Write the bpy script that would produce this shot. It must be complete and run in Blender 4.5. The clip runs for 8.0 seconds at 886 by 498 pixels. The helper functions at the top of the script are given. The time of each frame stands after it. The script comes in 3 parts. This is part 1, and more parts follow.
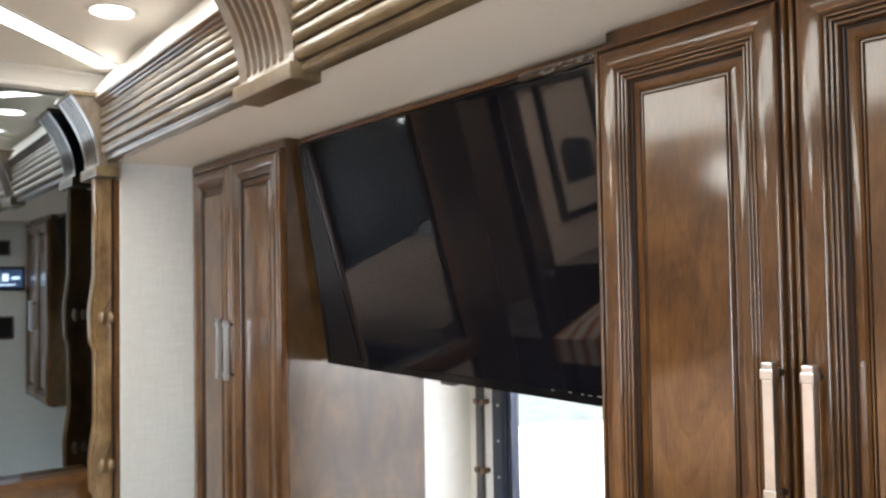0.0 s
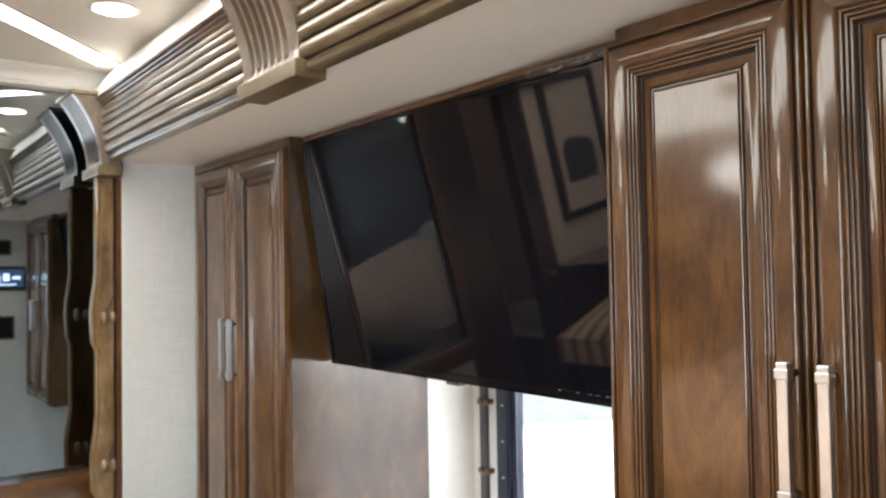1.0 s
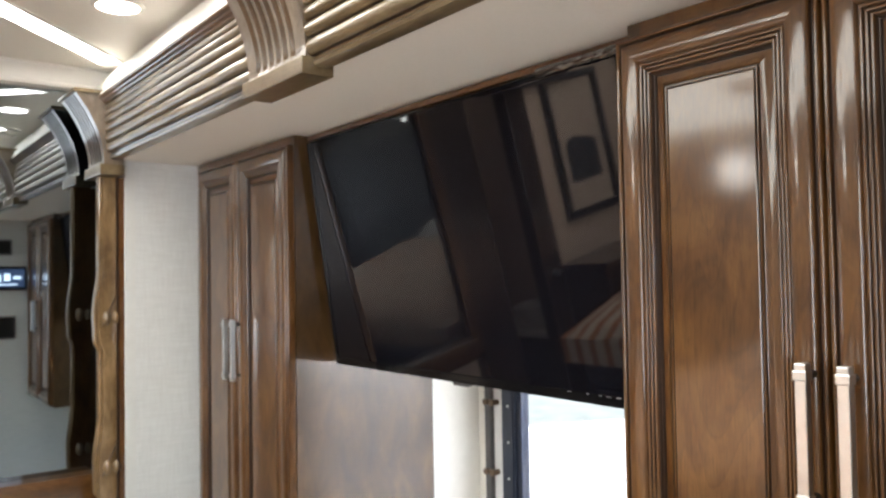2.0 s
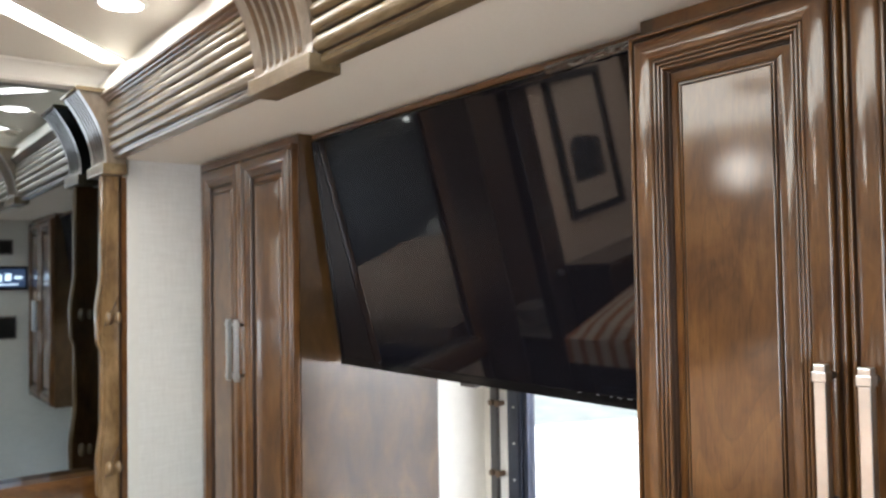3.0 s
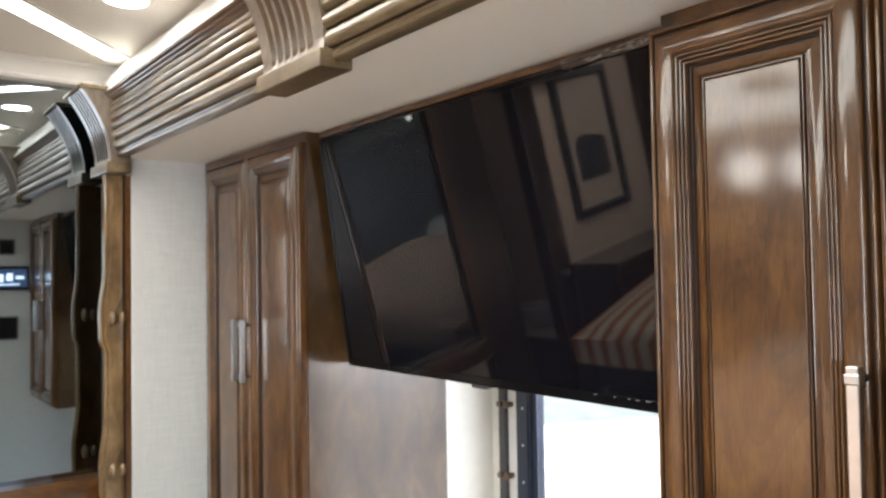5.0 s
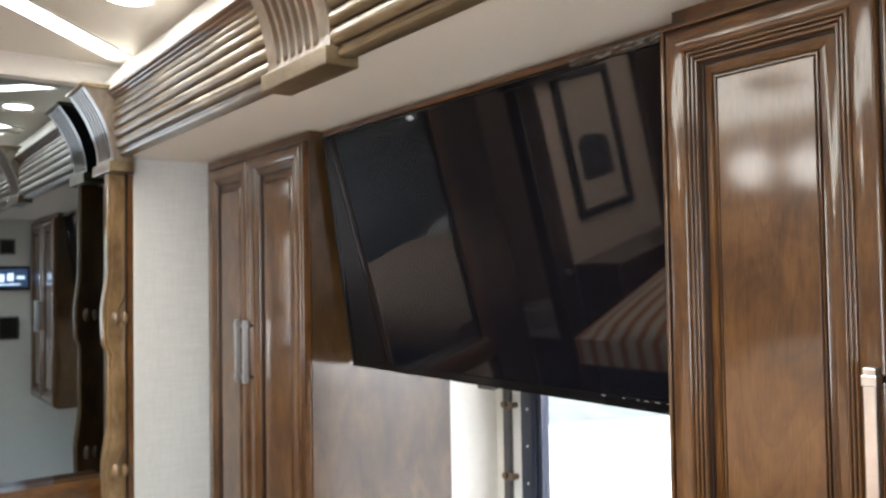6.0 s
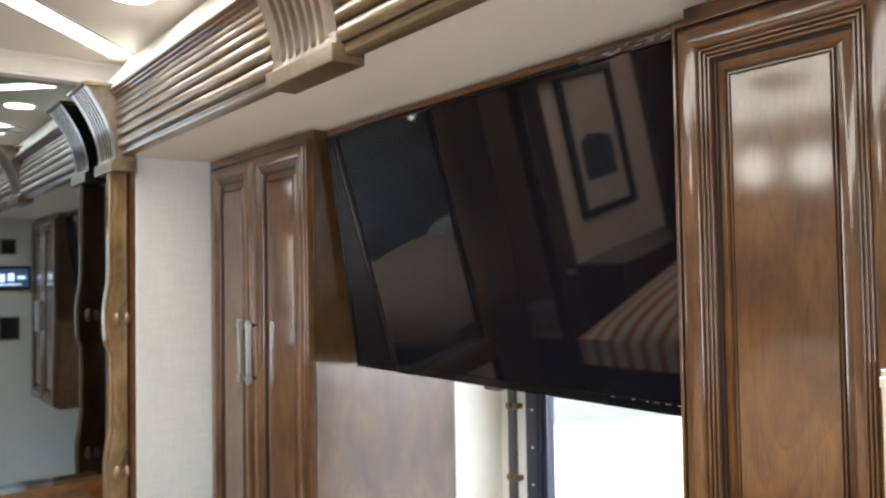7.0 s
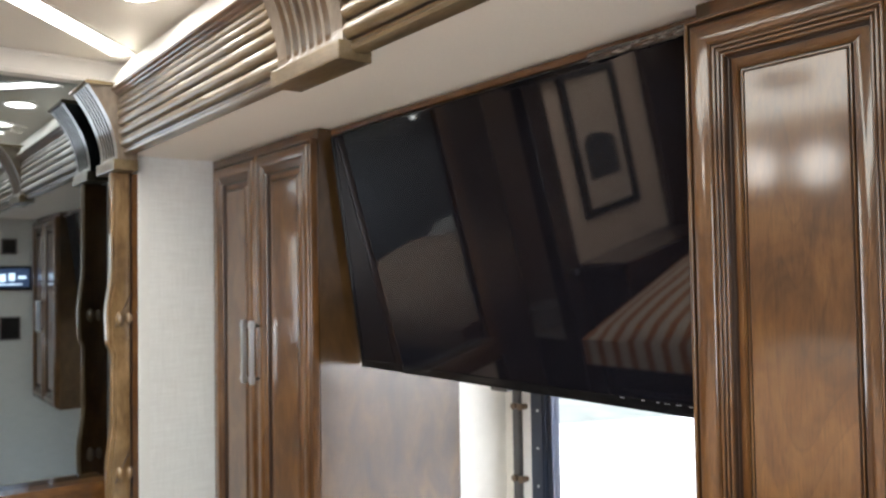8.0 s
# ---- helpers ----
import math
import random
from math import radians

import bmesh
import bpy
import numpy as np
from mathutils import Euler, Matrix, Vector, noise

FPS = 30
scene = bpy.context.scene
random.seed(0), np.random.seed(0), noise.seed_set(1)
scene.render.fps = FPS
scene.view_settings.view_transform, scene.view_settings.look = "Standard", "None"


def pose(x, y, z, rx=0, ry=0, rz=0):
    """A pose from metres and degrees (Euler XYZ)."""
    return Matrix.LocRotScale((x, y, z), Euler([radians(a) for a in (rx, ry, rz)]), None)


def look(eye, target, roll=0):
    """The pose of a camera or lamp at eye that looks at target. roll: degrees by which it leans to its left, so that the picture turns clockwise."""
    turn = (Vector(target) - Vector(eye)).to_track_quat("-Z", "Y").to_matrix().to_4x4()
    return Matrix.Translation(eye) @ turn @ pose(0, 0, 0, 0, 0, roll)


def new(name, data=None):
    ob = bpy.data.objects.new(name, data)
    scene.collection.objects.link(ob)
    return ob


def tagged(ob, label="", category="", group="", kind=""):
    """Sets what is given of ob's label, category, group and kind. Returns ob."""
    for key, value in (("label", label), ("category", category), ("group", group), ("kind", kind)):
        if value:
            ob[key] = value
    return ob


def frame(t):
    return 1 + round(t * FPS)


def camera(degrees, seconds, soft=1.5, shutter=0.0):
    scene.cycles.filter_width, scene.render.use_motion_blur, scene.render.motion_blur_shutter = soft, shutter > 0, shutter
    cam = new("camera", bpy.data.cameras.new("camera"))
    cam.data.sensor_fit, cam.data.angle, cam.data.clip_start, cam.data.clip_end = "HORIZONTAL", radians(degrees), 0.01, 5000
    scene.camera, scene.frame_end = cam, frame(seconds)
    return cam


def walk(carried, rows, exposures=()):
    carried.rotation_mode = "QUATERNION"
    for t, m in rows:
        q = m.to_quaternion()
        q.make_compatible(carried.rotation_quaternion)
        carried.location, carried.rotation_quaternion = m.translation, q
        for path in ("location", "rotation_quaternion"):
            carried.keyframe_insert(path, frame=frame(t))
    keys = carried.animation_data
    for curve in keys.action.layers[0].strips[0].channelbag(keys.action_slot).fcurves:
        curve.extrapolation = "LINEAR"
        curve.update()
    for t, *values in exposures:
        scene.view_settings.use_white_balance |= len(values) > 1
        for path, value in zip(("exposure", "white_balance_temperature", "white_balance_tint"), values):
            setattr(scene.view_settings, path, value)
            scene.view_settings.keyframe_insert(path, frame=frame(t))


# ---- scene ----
# camera: a slow slide along the wardrobe wall, turned the same way throughout
cam = camera(58.4, 8.0, soft=2.2)
cam.data.dof.use_dof = True
cam.data.dof.focus_distance = 1.05
cam.data.dof.aperture_fstop = 7.0
HEADING, PITCH, ROLL = 37.48, 1.853, -0.936
PATH = [
    (0.0, 0.0724, 0.0060, 1.5022),
    (0.5, 0.0652, 0.0055, 1.5015),
    (1.0, 0.0567, 0.0047, 1.5009),
    (1.5, 0.0470, 0.0039, 1.5009),
    (3.0, 0.0165, 0.0012, 1.5003),
    (3.5, 0.0075, 0.0008, 1.5002),
    (4.0, 0.0000, 0.0000, 1.5000),
    (4.5, -0.0081, -0.0001, 1.5002),
    (6.0, -0.0324, -0.0020, 1.5001),
    (6.5, -0.0411, -0.0022, 1.5003),
    (7.0, -0.0502, -0.0025, 1.5002),
    (7.5, -0.0590, -0.0031, 1.5000),
    (8.0, -0.0679, -0.0037, 1.4999),
]


def eye_pose(x, y, z):
    h, p = radians(HEADING), radians(PITCH)
    way = Vector((-math.cos(h) * math.cos(p), math.sin(h) * math.cos(p), math.sin(p)))
    return look((x, y, z), Vector((x, y, z)) + way, ROLL)


walk(cam, [(t, eye_pose(x, y, z)) for t, x, y, z in PATH], exposures=((0.0, 3.28), (8.0, 3.28)))

# ---- plan (metres) ----
MIRROR_X = -2.483      # face of the wall that ends the bedroom
CEIL, SOFFIT = 2.12, 1.84
FASCIA_Y = 0.61        # room side of the slide-out opening
CARCASS_Y = 0.868      # fronts of the wardrobe carcasses
BACK_Y = 1.43          # outer wall of the slide-out
SLIDE_L, SLIDE_R = -2.302, -0.07
GAP_L, GAP_R = -1.668, -0.662   # sides of the niche between the wardrobes
FLOOR = 0.0
SLIDE_FLOOR = 0.42
FAR_Y = -1.80
REAR_X = 1.35

# ---- light ----
world = bpy.data.worlds.new("world")
scene.world = world
world.use_nodes = True
wn = world.node_tree
sky = wn.nodes.new("ShaderNodeTexSky")
sky.sky_type = "NISHITA"
sky.sun_disc = False
sky.sun_elevation = radians(48)
sky.sun_rotation = radians(200)
sky.ozone_density = 0.3
sky.dust_density = 3.0
wn.links.new(sky.outputs[0], wn.nodes["Background"].inputs[0])
wn.nodes["Background"].inputs[1].default_value = 0.15

sun_data = bpy.data.lights.new("sun", "SUN")
sun_data.energy, sun_data.angle, sun_data.color = 2.0, radians(0.5), (1.0, 0.95, 0.88)
sun = new("sun", sun_data)
sun.matrix_world = look((0, 0, 10), (4.0, 8.0, 0.6))


# daylight falling through the upper part of the window in the slide-out
day = bpy.data.lights.new("window_daylight", "AREA")
day.shape, day.size, day.size_y = "RECTANGLE", 0.84, 0.07
day.energy, day.color = 0.46, (0.97, 0.99, 1.0)
day_ob = new("window_daylight", day)
day_ob.matrix_world = look((-1.06, BACK_Y + 0.045, 1.232), (-1.20, BACK_Y - 0.5, 0.80))

# lamp added in an assumed, unseen rear window to brighten faces towards +x
rear = bpy.data.lights.new("rear_daylight", "AREA")
rear.shape, rear.size, rear.size_y = "RECTANGLE", 1.20, 0.90
rear.energy, rear.color = 1.45, (0.96, 0.98, 1.0)
rear_ob = new("rear_daylight", rear)
rear_ob.matrix_world = look((REAR_X + 0.02, -1.05, 1.40), (0.0, -1.05, 1.40))


# ---- materials ----
def mat(name):
    m = bpy.data.materials.new(name)
    m.use_nodes = True
    return m, m.node_tree, m.node_tree.nodes["Principled BSDF"]


def node(nt, kind, **values):
    n = nt.nodes.new(kind)
    for key, value in values.items():
        n.inputs[key].default_value = value
    return n


def ramp(nt, src, stops):
    r = nt.nodes.new("ShaderNodeValToRGB")
    r.color_ramp.elements[0].position, r.color_ramp.elements[0].color = stops[0][0], (*stops[0][1], 1)
    r.color_ramp.elements[1].position, r.color_ramp.elements[1].color = stops[-1][0], (*stops[-1][1], 1)
    for p, c in stops[1:-1]:
        e = r.color_ramp.elements.new(p)
        e.color = (*c, 1)
    nt.links.new(src, r.inputs[0])
    return r.outputs[0]


def wood(name, along, dark, mid, light, rough=0.36, coat=1.0, coat_rough=0.09, ior=1.60, figure=0.85, streak=0.18):
    """Stained and lacquered maple: fine grain drawn out along one axis, with cloudy blotches."""
    m, nt, b = mat(name)
    tc = nt.nodes.new("ShaderNodeTexCoord")
    info = nt.nodes.new("ShaderNodeObjectInfo")
    shift = node(nt, "ShaderNodeVectorMath")
    shift.operation = "MULTIPLY_ADD"
    nt.links.new(info.outputs["Random"], shift.inputs[0])
    shift.inputs[1].default_value = (7.0, 5.0, 9.0)
    nt.links.new(tc.outputs["Object"], shift.inputs[2])
    mp = nt.nodes.new("ShaderNodeMapping")
    sc = [230.0, 230.0, 230.0]
    sc["xyz".index(along)] = 13.0
    mp.inputs["Scale"].default_value = sc
    nt.links.new(shift.outputs[0], mp.inputs["Vector"])
    grain = node(nt, "ShaderNodeTexNoise", Scale=1.0, Detail=6.0, Roughness=0.6, Distortion=0.6)
    nt.links.new(mp.outputs[0], grain.inputs["Vector"])
    mp2 = nt.nodes.new("ShaderNodeMapping")
    sc2 = [16.0, 16.0, 16.0]
    sc2["xyz".index(along)] = 8.0
    mp2.inputs["Scale"].default_value = sc2
    nt.links.new(shift.outputs[0], mp2.inputs["Vector"])
    cloud = node(nt, "ShaderNodeTexNoise", Scale=1.0, Detail=5.0, Roughness=0.6, Distortion=0.5)
    nt.links.new(mp2.outputs[0], cloud.inputs["Vector"])
    mix = node(nt, "ShaderNodeMix")
    mix.inputs["Factor"].default_value = 1.0 - streak
    nt.links.new(grain.outputs["Fac"], mix.inputs["A"])
    nt.links.new(cloud.outputs["Fac"], mix.inputs["B"])
    # growth rings cut at a slant: contour lines of a long slow noise
    mp3 = nt.nodes.new("ShaderNodeMapping")
    sc3 = [11.0, 11.0, 11.0]
    sc3["xyz".index(along)] = 2.2
    mp3.inputs["Scale"].default_value = sc3
    nt.links.new(shift.outputs[0], mp3.inputs["Vector"])
    slow = node(nt, "ShaderNodeTexNoise", Scale=1.0, Detail=1.0, Roughness=0.4, Distortion=0.3)
    nt.links.new(mp3.outputs[0], slow.inputs["Vector"])
    times = nt.nodes.new("ShaderNodeMath")
    times.operation = "MULTIPLY"
    times.inputs[1].default_value = 13.0
    nt.links.new(slow.outputs["Fac"], times.inputs[0])
    fold = nt.nodes.new("ShaderNodeMath")
    fold.operation = "FRACT"
    nt.links.new(times.outputs[0], fold.inputs[0])
    rings = ramp(nt, fold.outputs[0], [(0.0, (0.74, 0.72, 0.70)), (0.10, (1.07, 1.07, 1.07)), (0.55, (1.0, 1.0, 1.0)), (1.0, (0.92, 0.92, 0.92))])
    # short dark pores
    mp4 = nt.nodes.new("ShaderNodeMapping")
    sc4 = [420.0, 420.0, 420.0]
    sc4["xyz".index(along)] = 38.0
    mp4.inputs["Scale"].default_value = sc4
    nt.links.new(shift.outputs[0], mp4.inputs["Vector"])
    pore = node(nt, "ShaderNodeTexNoise", Scale=1.0, Detail=2.0)
    nt.links.new(mp4.outputs[0], pore.inputs["Vector"])
    pores = ramp(nt, pore.outputs["Fac"], [(0.30, (0.76, 0.75, 0.73)), (0.46, (0.98, 0.98, 0.98)), (0.70, (1.10, 1.10, 1.10))])
    tone = ramp(nt, mix.outputs["Result"], [(0.31, dark), (0.5, mid), (0.69, light)])
    for layer in (rings, pores):
        mul = nt.nodes.new("ShaderNodeMix")
        mul.data_type, mul.blend_type = "RGBA", "MULTIPLY"
        mul.inputs["Factor"].default_value = figure
        nt.links.new(tone, mul.inputs[6])
        nt.links.new(layer, mul.inputs[7])
        tone = mul.outputs[2]
    nt.links.new(tone, b.inputs["Base Color"])
    b.inputs["Roughness"].default_value = rough
    b.inputs["Specular IOR Level"].default_value = 0.3
    b.inputs["Coat IOR"].default_value = ior
    b.inputs["Coat Weight"].default_value = coat
    b.inputs["Coat Roughness"].default_value = coat_rough
    wave = node(nt, "ShaderNodeTexNoise", Scale=14.0, Detail=3.0)
    nt.links.new(tc.outputs["Object"], wave.inputs["Vector"])
    bump = node(nt, "ShaderNodeBump", Strength=0.05, Distance=0.003)
    nt.links.new(wave.outputs["Fac"], bump.inputs["Height"])
    bump2 = node(nt, "ShaderNodeBump", Strength=0.05, Distance=0.0006)
    nt.links.new(grain.outputs["Fac"], bump2.inputs["Height"])
    nt.links.new(bump.outputs[0], bump2.inputs["Normal"])
    nt.links.new(bump2.outputs[0], b.inputs["Normal"])
    # sprayed lacquer: a fine orange peel
    peel = node(nt, "ShaderNodeTexNoise", Scale=700.0, Detail=1.0)
    nt.links.new(tc.outputs["Object"], peel.inputs["Vector"])
    bump3 = node(nt, "ShaderNodeBump", Strength=0.05, Distance=0.0003)
    nt.links.new(peel.outputs["Fac"], bump3.inputs["Height"])
    nt.links.new(bump.outputs[0], bump3.inputs["Normal"])
    nt.links.new(bump3.outputs[0], b.inputs["Coat Normal"])
    return m


BROWN = ((0.048, 0.0180, 0.0040), (0.102, 0.0420, 0.0098), (0.160, 0.0745, 0.0205))
wood_z = wood("stained_maple_upright", "z", *BROWN)
wood_x = wood("stained_maple_level", "x", *BROWN)
# doors' maple darkened: window glare on the niche sides is offset in the colour
wood_side = wood("darkened_maple", "z", (0.038, 0.0185, 0.0055), (0.066, 0.0330, 0.0100), (0.100, 0.0520, 0.0180), 0.4, 1.0, 0.19, 1.45, 0.45, 0.10)
wood_y = wood("stained_maple_deep", "y", *BROWN)
honey = wood("honey_stained_maple", "z", (0.100, 0.056, 0.023), (0.205, 0.130, 0.060), (0.31, 0.205, 0.105))
honey_gloss = wood("glossy_honey_maple", "z", (0.100, 0.056, 0.023), (0.205, 0.130, 0.060), (0.31, 0.205, 0.105), 0.3, 1.0, 0.03, 1.8, 0.3)
TAUPE = ((0.076, 0.052, 0.025), (0.136, 0.097, 0.049), (0.212, 0.160, 0.090))
taupe = wood("glazed_taupe_wood", "x", *TAUPE, 0.4, 1.0, 0.19, 1.47, 0.5)
# the fascia's wood greyed for the corbels, their silvery sheen put into the colour
SILVER = ((0.100, 0.076, 0.054), (0.165, 0.130, 0.097), (0.240, 0.195, 0.150))
taupe_z = wood("sheen_greyed_wood_upright", "z", *SILVER, 0.4, 1.0, 0.15, 1.55, 0.5)
dark_wood = wood("dark_walnut", "z", (0.02, 0.010, 0.006), (0.035, 0.018, 0.010), (0.055, 0.03, 0.016))


def plain(name, colour, rough=0.5, metal=0.0, vary=0.08, scale=30.0, bump=0.05, spec=0.5):
    """A plain surface with a slight unevenness in tone, gloss and relief."""
    m, nt, b = mat(name)
    tc = nt.nodes.new("ShaderNodeTexCoord")
    n = node(nt, "ShaderNodeTexNoise", Scale=scale, Detail=5.0, Roughness=0.6)
    nt.links.new(tc.outputs["Object"], n.inputs["Vector"])
    lo = tuple(max(0.0, c * (1 - vary)) for c in colour)
    hi = tuple(min(1.0, c * (1 + vary)) for c in colour)
    nt.links.new(ramp(nt, n.outputs["Fac"], [(0.3, lo), (0.7, hi)]), b.inputs["Base Color"])
    b.inputs["Roughness"].default_value = rough
    b.inputs["Metallic"].default_value = metal
    b.inputs["Specular IOR Level"].default_value = spec
    if bump:
        bp = node(nt, "ShaderNodeBump", Strength=bump, Distance=0.002)
        nt.links.new(n.outputs["Fac"], bp.inputs["Height"])
        nt.links.new(bp.outputs[0], b.inputs["Normal"])
    return m


def linen(name, colour):
    """Vinyl wallpaper with a woven linen relief."""
    m, nt, b = mat(name)
    tc = nt.nodes.new("ShaderNodeTexCoord")
    hs = []
    for sc in ((14, 14, 190), (300, 300, 20)):
        mp = nt.nodes.new("ShaderNodeMapping")
        mp.inputs["Scale"].default_value = sc
        nt.links.new(tc.outputs["Object"], mp.inputs["Vector"])
        n = node(nt, "ShaderNodeTexNoise", Scale=1.0, Detail=3.0)
        nt.links.new(mp.outputs[0], n.inputs["Vector"])
        hs.append(n.outputs["Fac"])
    add = nt.nodes.new("ShaderNodeMath")
    add.operation = "ADD"
    nt.links.new(hs[0], add.inputs[0])
    nt.links.new(hs[1], add.inputs[1])
    half = nt.nodes.new("ShaderNodeMath")
    half.operation = "MULTIPLY"
    half.inputs[1].default_value = 0.5
    nt.links.new(add.outputs[0], half.inputs[0])
    nt.links.new(ramp(nt, half.outputs[0], [(0.3, tuple(c * 0.84 for c in colour)), (0.68, colour)]), b.inputs["Base Color"])
    bp = node(nt, "ShaderNodeBump", Strength=0.5, Distance=0.0014)
    nt.links.new(half.outputs[0], bp.inputs["Height"])
    nt.links.new(bp.outputs[0], b.inputs["Normal"])
    b.inputs["Roughness"].default_value = 0.6
    return m


def glow(name, colour, strength):
    m, nt, b = mat(name)
    b.inputs["Base Color"].default_value = (0.8, 0.8, 0.8, 1)
    b.inputs["Emission Color"].default_value = (*colour, 1)
    b.inputs["Emission Strength"].default_value = strength
    return m


groove_dark = plain("matt_flute_shade", (0.014, 0.011, 0.010), 0.95, vary=0.2, scale=80, bump=0.0, spec=0.0)
glaze = plain("dark_glaze", (0.030, 0.014, 0.007), 0.35, vary=0.3, scale=80)
wallpaper = linen("linen_wallpaper", (0.755, 0.785, 0.795))
edge_white = plain("white_edge_strip", (0.70, 0.72, 0.72), 0.5, vary=0.03, bump=0.02)
beige_wall = linen("beige_wallpaper", (0.74, 0.57, 0.47))
grey_wall = linen("grey_wallpaper", (0.165, 0.155, 0.15))
dark_panel = plain("dark_matt_panel", (0.035, 0.024, 0.017), 0.7, vary=0.25, scale=12)
cream = plain("cream_panel", (0.90, 0.87, 0.81), 0.55, vary=0.03)
ceiling_white = plain("ceiling_vinyl", (0.74, 0.72, 0.67), 0.55, vary=0.02, scale=120, bump=0.04)
white_trim = plain("white_moulding", (0.72, 0.71, 0.68), 0.5, vary=0.02, bump=0.02)
soffit_paint = plain("soffit_vinyl", (0.86, 0.835, 0.785), 0.6, vary=0.02, scale=150, bump=0.05)
black_plastic = plain("black_plastic", (0.012, 0.012, 0.014), 0.35, vary=0.15, bump=0.01)
screen = plain("dark_screen_glass", (0.006, 0.006, 0.009), 0.035, vary=0.05, bump=0.0, spec=0.52)
steel = plain("brushed_nickel", (0.72, 0.77, 0.81), 0.28, 1.0, vary=0.05, scale=60, bump=0.02)
brass = plain("aged_brass", (0.17, 0.115, 0.08), 0.35, 0.8, vary=0.2, scale=90)
dark_metal = plain("dark_post", (0.08, 0.07, 0.06), 0.35, 0.8, vary=0.1)
blue_frame = plain("dark_blue_window_frame", (0.018, 0.026, 0.050), 0.32, vary=0.1, bump=0.02)
grey_track = plain("grey_track", (0.075, 0.072, 0.075), 0.4, vary=0.06)
plate_grey = plain("grey_switch_plate", (0.19, 0.19, 0.20), 0.4, vary=0.06)
white_plastic = plain("white_plastic", (0.86, 0.86, 0.85), 0.35, vary=0.02, bump=0.01)
piano_black = plain("gloss_black_plastic", (0.008, 0.008, 0.009), 0.10, vary=0.1, bump=0.0, spec=0.35)
film_clear = plain("clear_film", (0.42, 0.35, 0.30), 0.22, vary=0.1, bump=0.0)
mirror_mat = plain("tinted_mirror", (0.325, 0.365, 0.390), 0.012, 1.0, vary=0.0, bump=0.0)
shade_glow = glow("lamp_shade", (1.0, 0.97, 0.92), 1.15)
panel_glow = glow("lit_ceiling_glow", (0.99, 1.0, 0.93), 0.64)
lamp_glow = glow("puck_light", (1.0, 0.95, 0.86), 3.2)
strip_glow = glow("strip_light", (1.0, 0.95, 0.86), 1.6)
floor_mat = plain("floor_tile", (0.58, 0.54, 0.47), 0.35, vary=0.2, scale=5)
carpet = plain("carpet", (0.58, 0.55, 0.50), 0.9, vary=0.2, scale=200, bump=0.4)


# ---- shaping helpers ----
def box(bm, x0, x1, y0, y1, z0, z1, bevel=0.0):
    g = bmesh.ops.create_cube(bm, size=1.0)
    bmesh.ops.transform(bm, verts=g["verts"], matrix=Matrix.Translation(((x0 + x1) / 2, (y0 + y1) / 2, (z0 + z1) / 2)) @ Matrix.Diagonal((x1 - x0, y1 - y0, z1 - z0, 1)))
    if bevel:
        edges = list({e for v in g["verts"] for e in v.link_edges})
        bmesh.ops.bevel(bm, geom=edges, offset=bevel, segments=2, affect="EDGES", profile=0.6)
    return bm


def boxes(*specs, bevel=0.0):
    bm = bmesh.new()
    for sp in specs:
        box(bm, *sp, bevel=bevel)
    return bm


def mesh_ob(name, bm, material, smooth=None):
    me = bpy.data.meshes.new(name)
    bmesh.ops.recalc_face_normals(bm, faces=bm.faces)
    bm.to_mesh(me)
    bm.free()
    me.materials.append(material)
    if smooth is not None:
        for p in me.polygons:
            p.use_smooth = True
        me.set_sharp_from_angle(angle=radians(smooth))
    return new(name, me)


def part(name, bm, material, parent, label="", smooth=None):
    ob = mesh_ob(name, bm, material, smooth)
    ob.parent = parent
    if label:
        tagged(ob, label)
    return ob


def thing(name, label, category, at=(0, 0, 0), group=""):
    ob = new(name)
    ob.empty_display_size = 0.1
    ob.location = at
    return tagged(ob, label, category, group)


def setting(name, bm, material, label, smooth=None, category=""):
    return tagged(mesh_ob(name, bm, material, smooth), label, category or name.split("_")[0], kind="structure")


def extrude_x(profile, x0, x1, bm=None, close=True):
    """A bar along x with the outline profile, a list of (y, z)."""
    bm = bm or bmesh.new()
    a = [bm.verts.new((x0, y, z)) for y, z in profile]
    b = [bm.verts.new((x1, y, z)) for y, z in profile]
    n = len(profile)
    for i in range(n if close else n - 1):
        j = (i + 1) % n
        bm.faces.new((a[i], a[j], b[j], b[i]))
    if close:
        bm.faces.new(a)
        bm.faces.new(b[::-1])
    return bm


def cylinder(bm, p, q, r0, r1=None, n=20):
    p, q = Vector(p), Vector(q)
    d = q - p
    g = bmesh.ops.create_cone(bm, cap_ends=True, segments=n, radius1=r0, radius2=r0 if r1 is None else r1, depth=d.length)
    bmesh.ops.transform(bm, verts=g["verts"], matrix=Matrix.Translation((p + q) / 2) @ d.to_track_quat("Z", "Y").to_matrix().to_4x4())
    return bm


# ---- setting ----
T = 0.05
setting("floor", boxes((MIRROR_X - T, REAR_X + T, FAR_Y - T, FASCIA_Y + 0.03, -0.05, FLOOR)), floor_mat, "beige floor of the bedroom walkway")
setting("slide_floor", boxes((SLIDE_L - T, SLIDE_R + T, FASCIA_Y + 0.03, BACK_Y + T, 0.0, SLIDE_FLOOR)), carpet, "raised carpeted floor of the slide-out", category="floor")
setting("ceiling", boxes((MIRROR_X - T, REAR_X + T, FAR_Y - T, 0.70, CEIL, CEIL + 0.05)), ceiling_white, "smooth off-white ceiling of the bedroom")
setting("soffit", boxes((SLIDE_L - T, SLIDE_R + T, FASCIA_Y + 0.018, BACK_Y + T, SOFFIT, SOFFIT + 0.05)), soffit_paint, "pale ceiling inside the slide-out", category="ceiling")
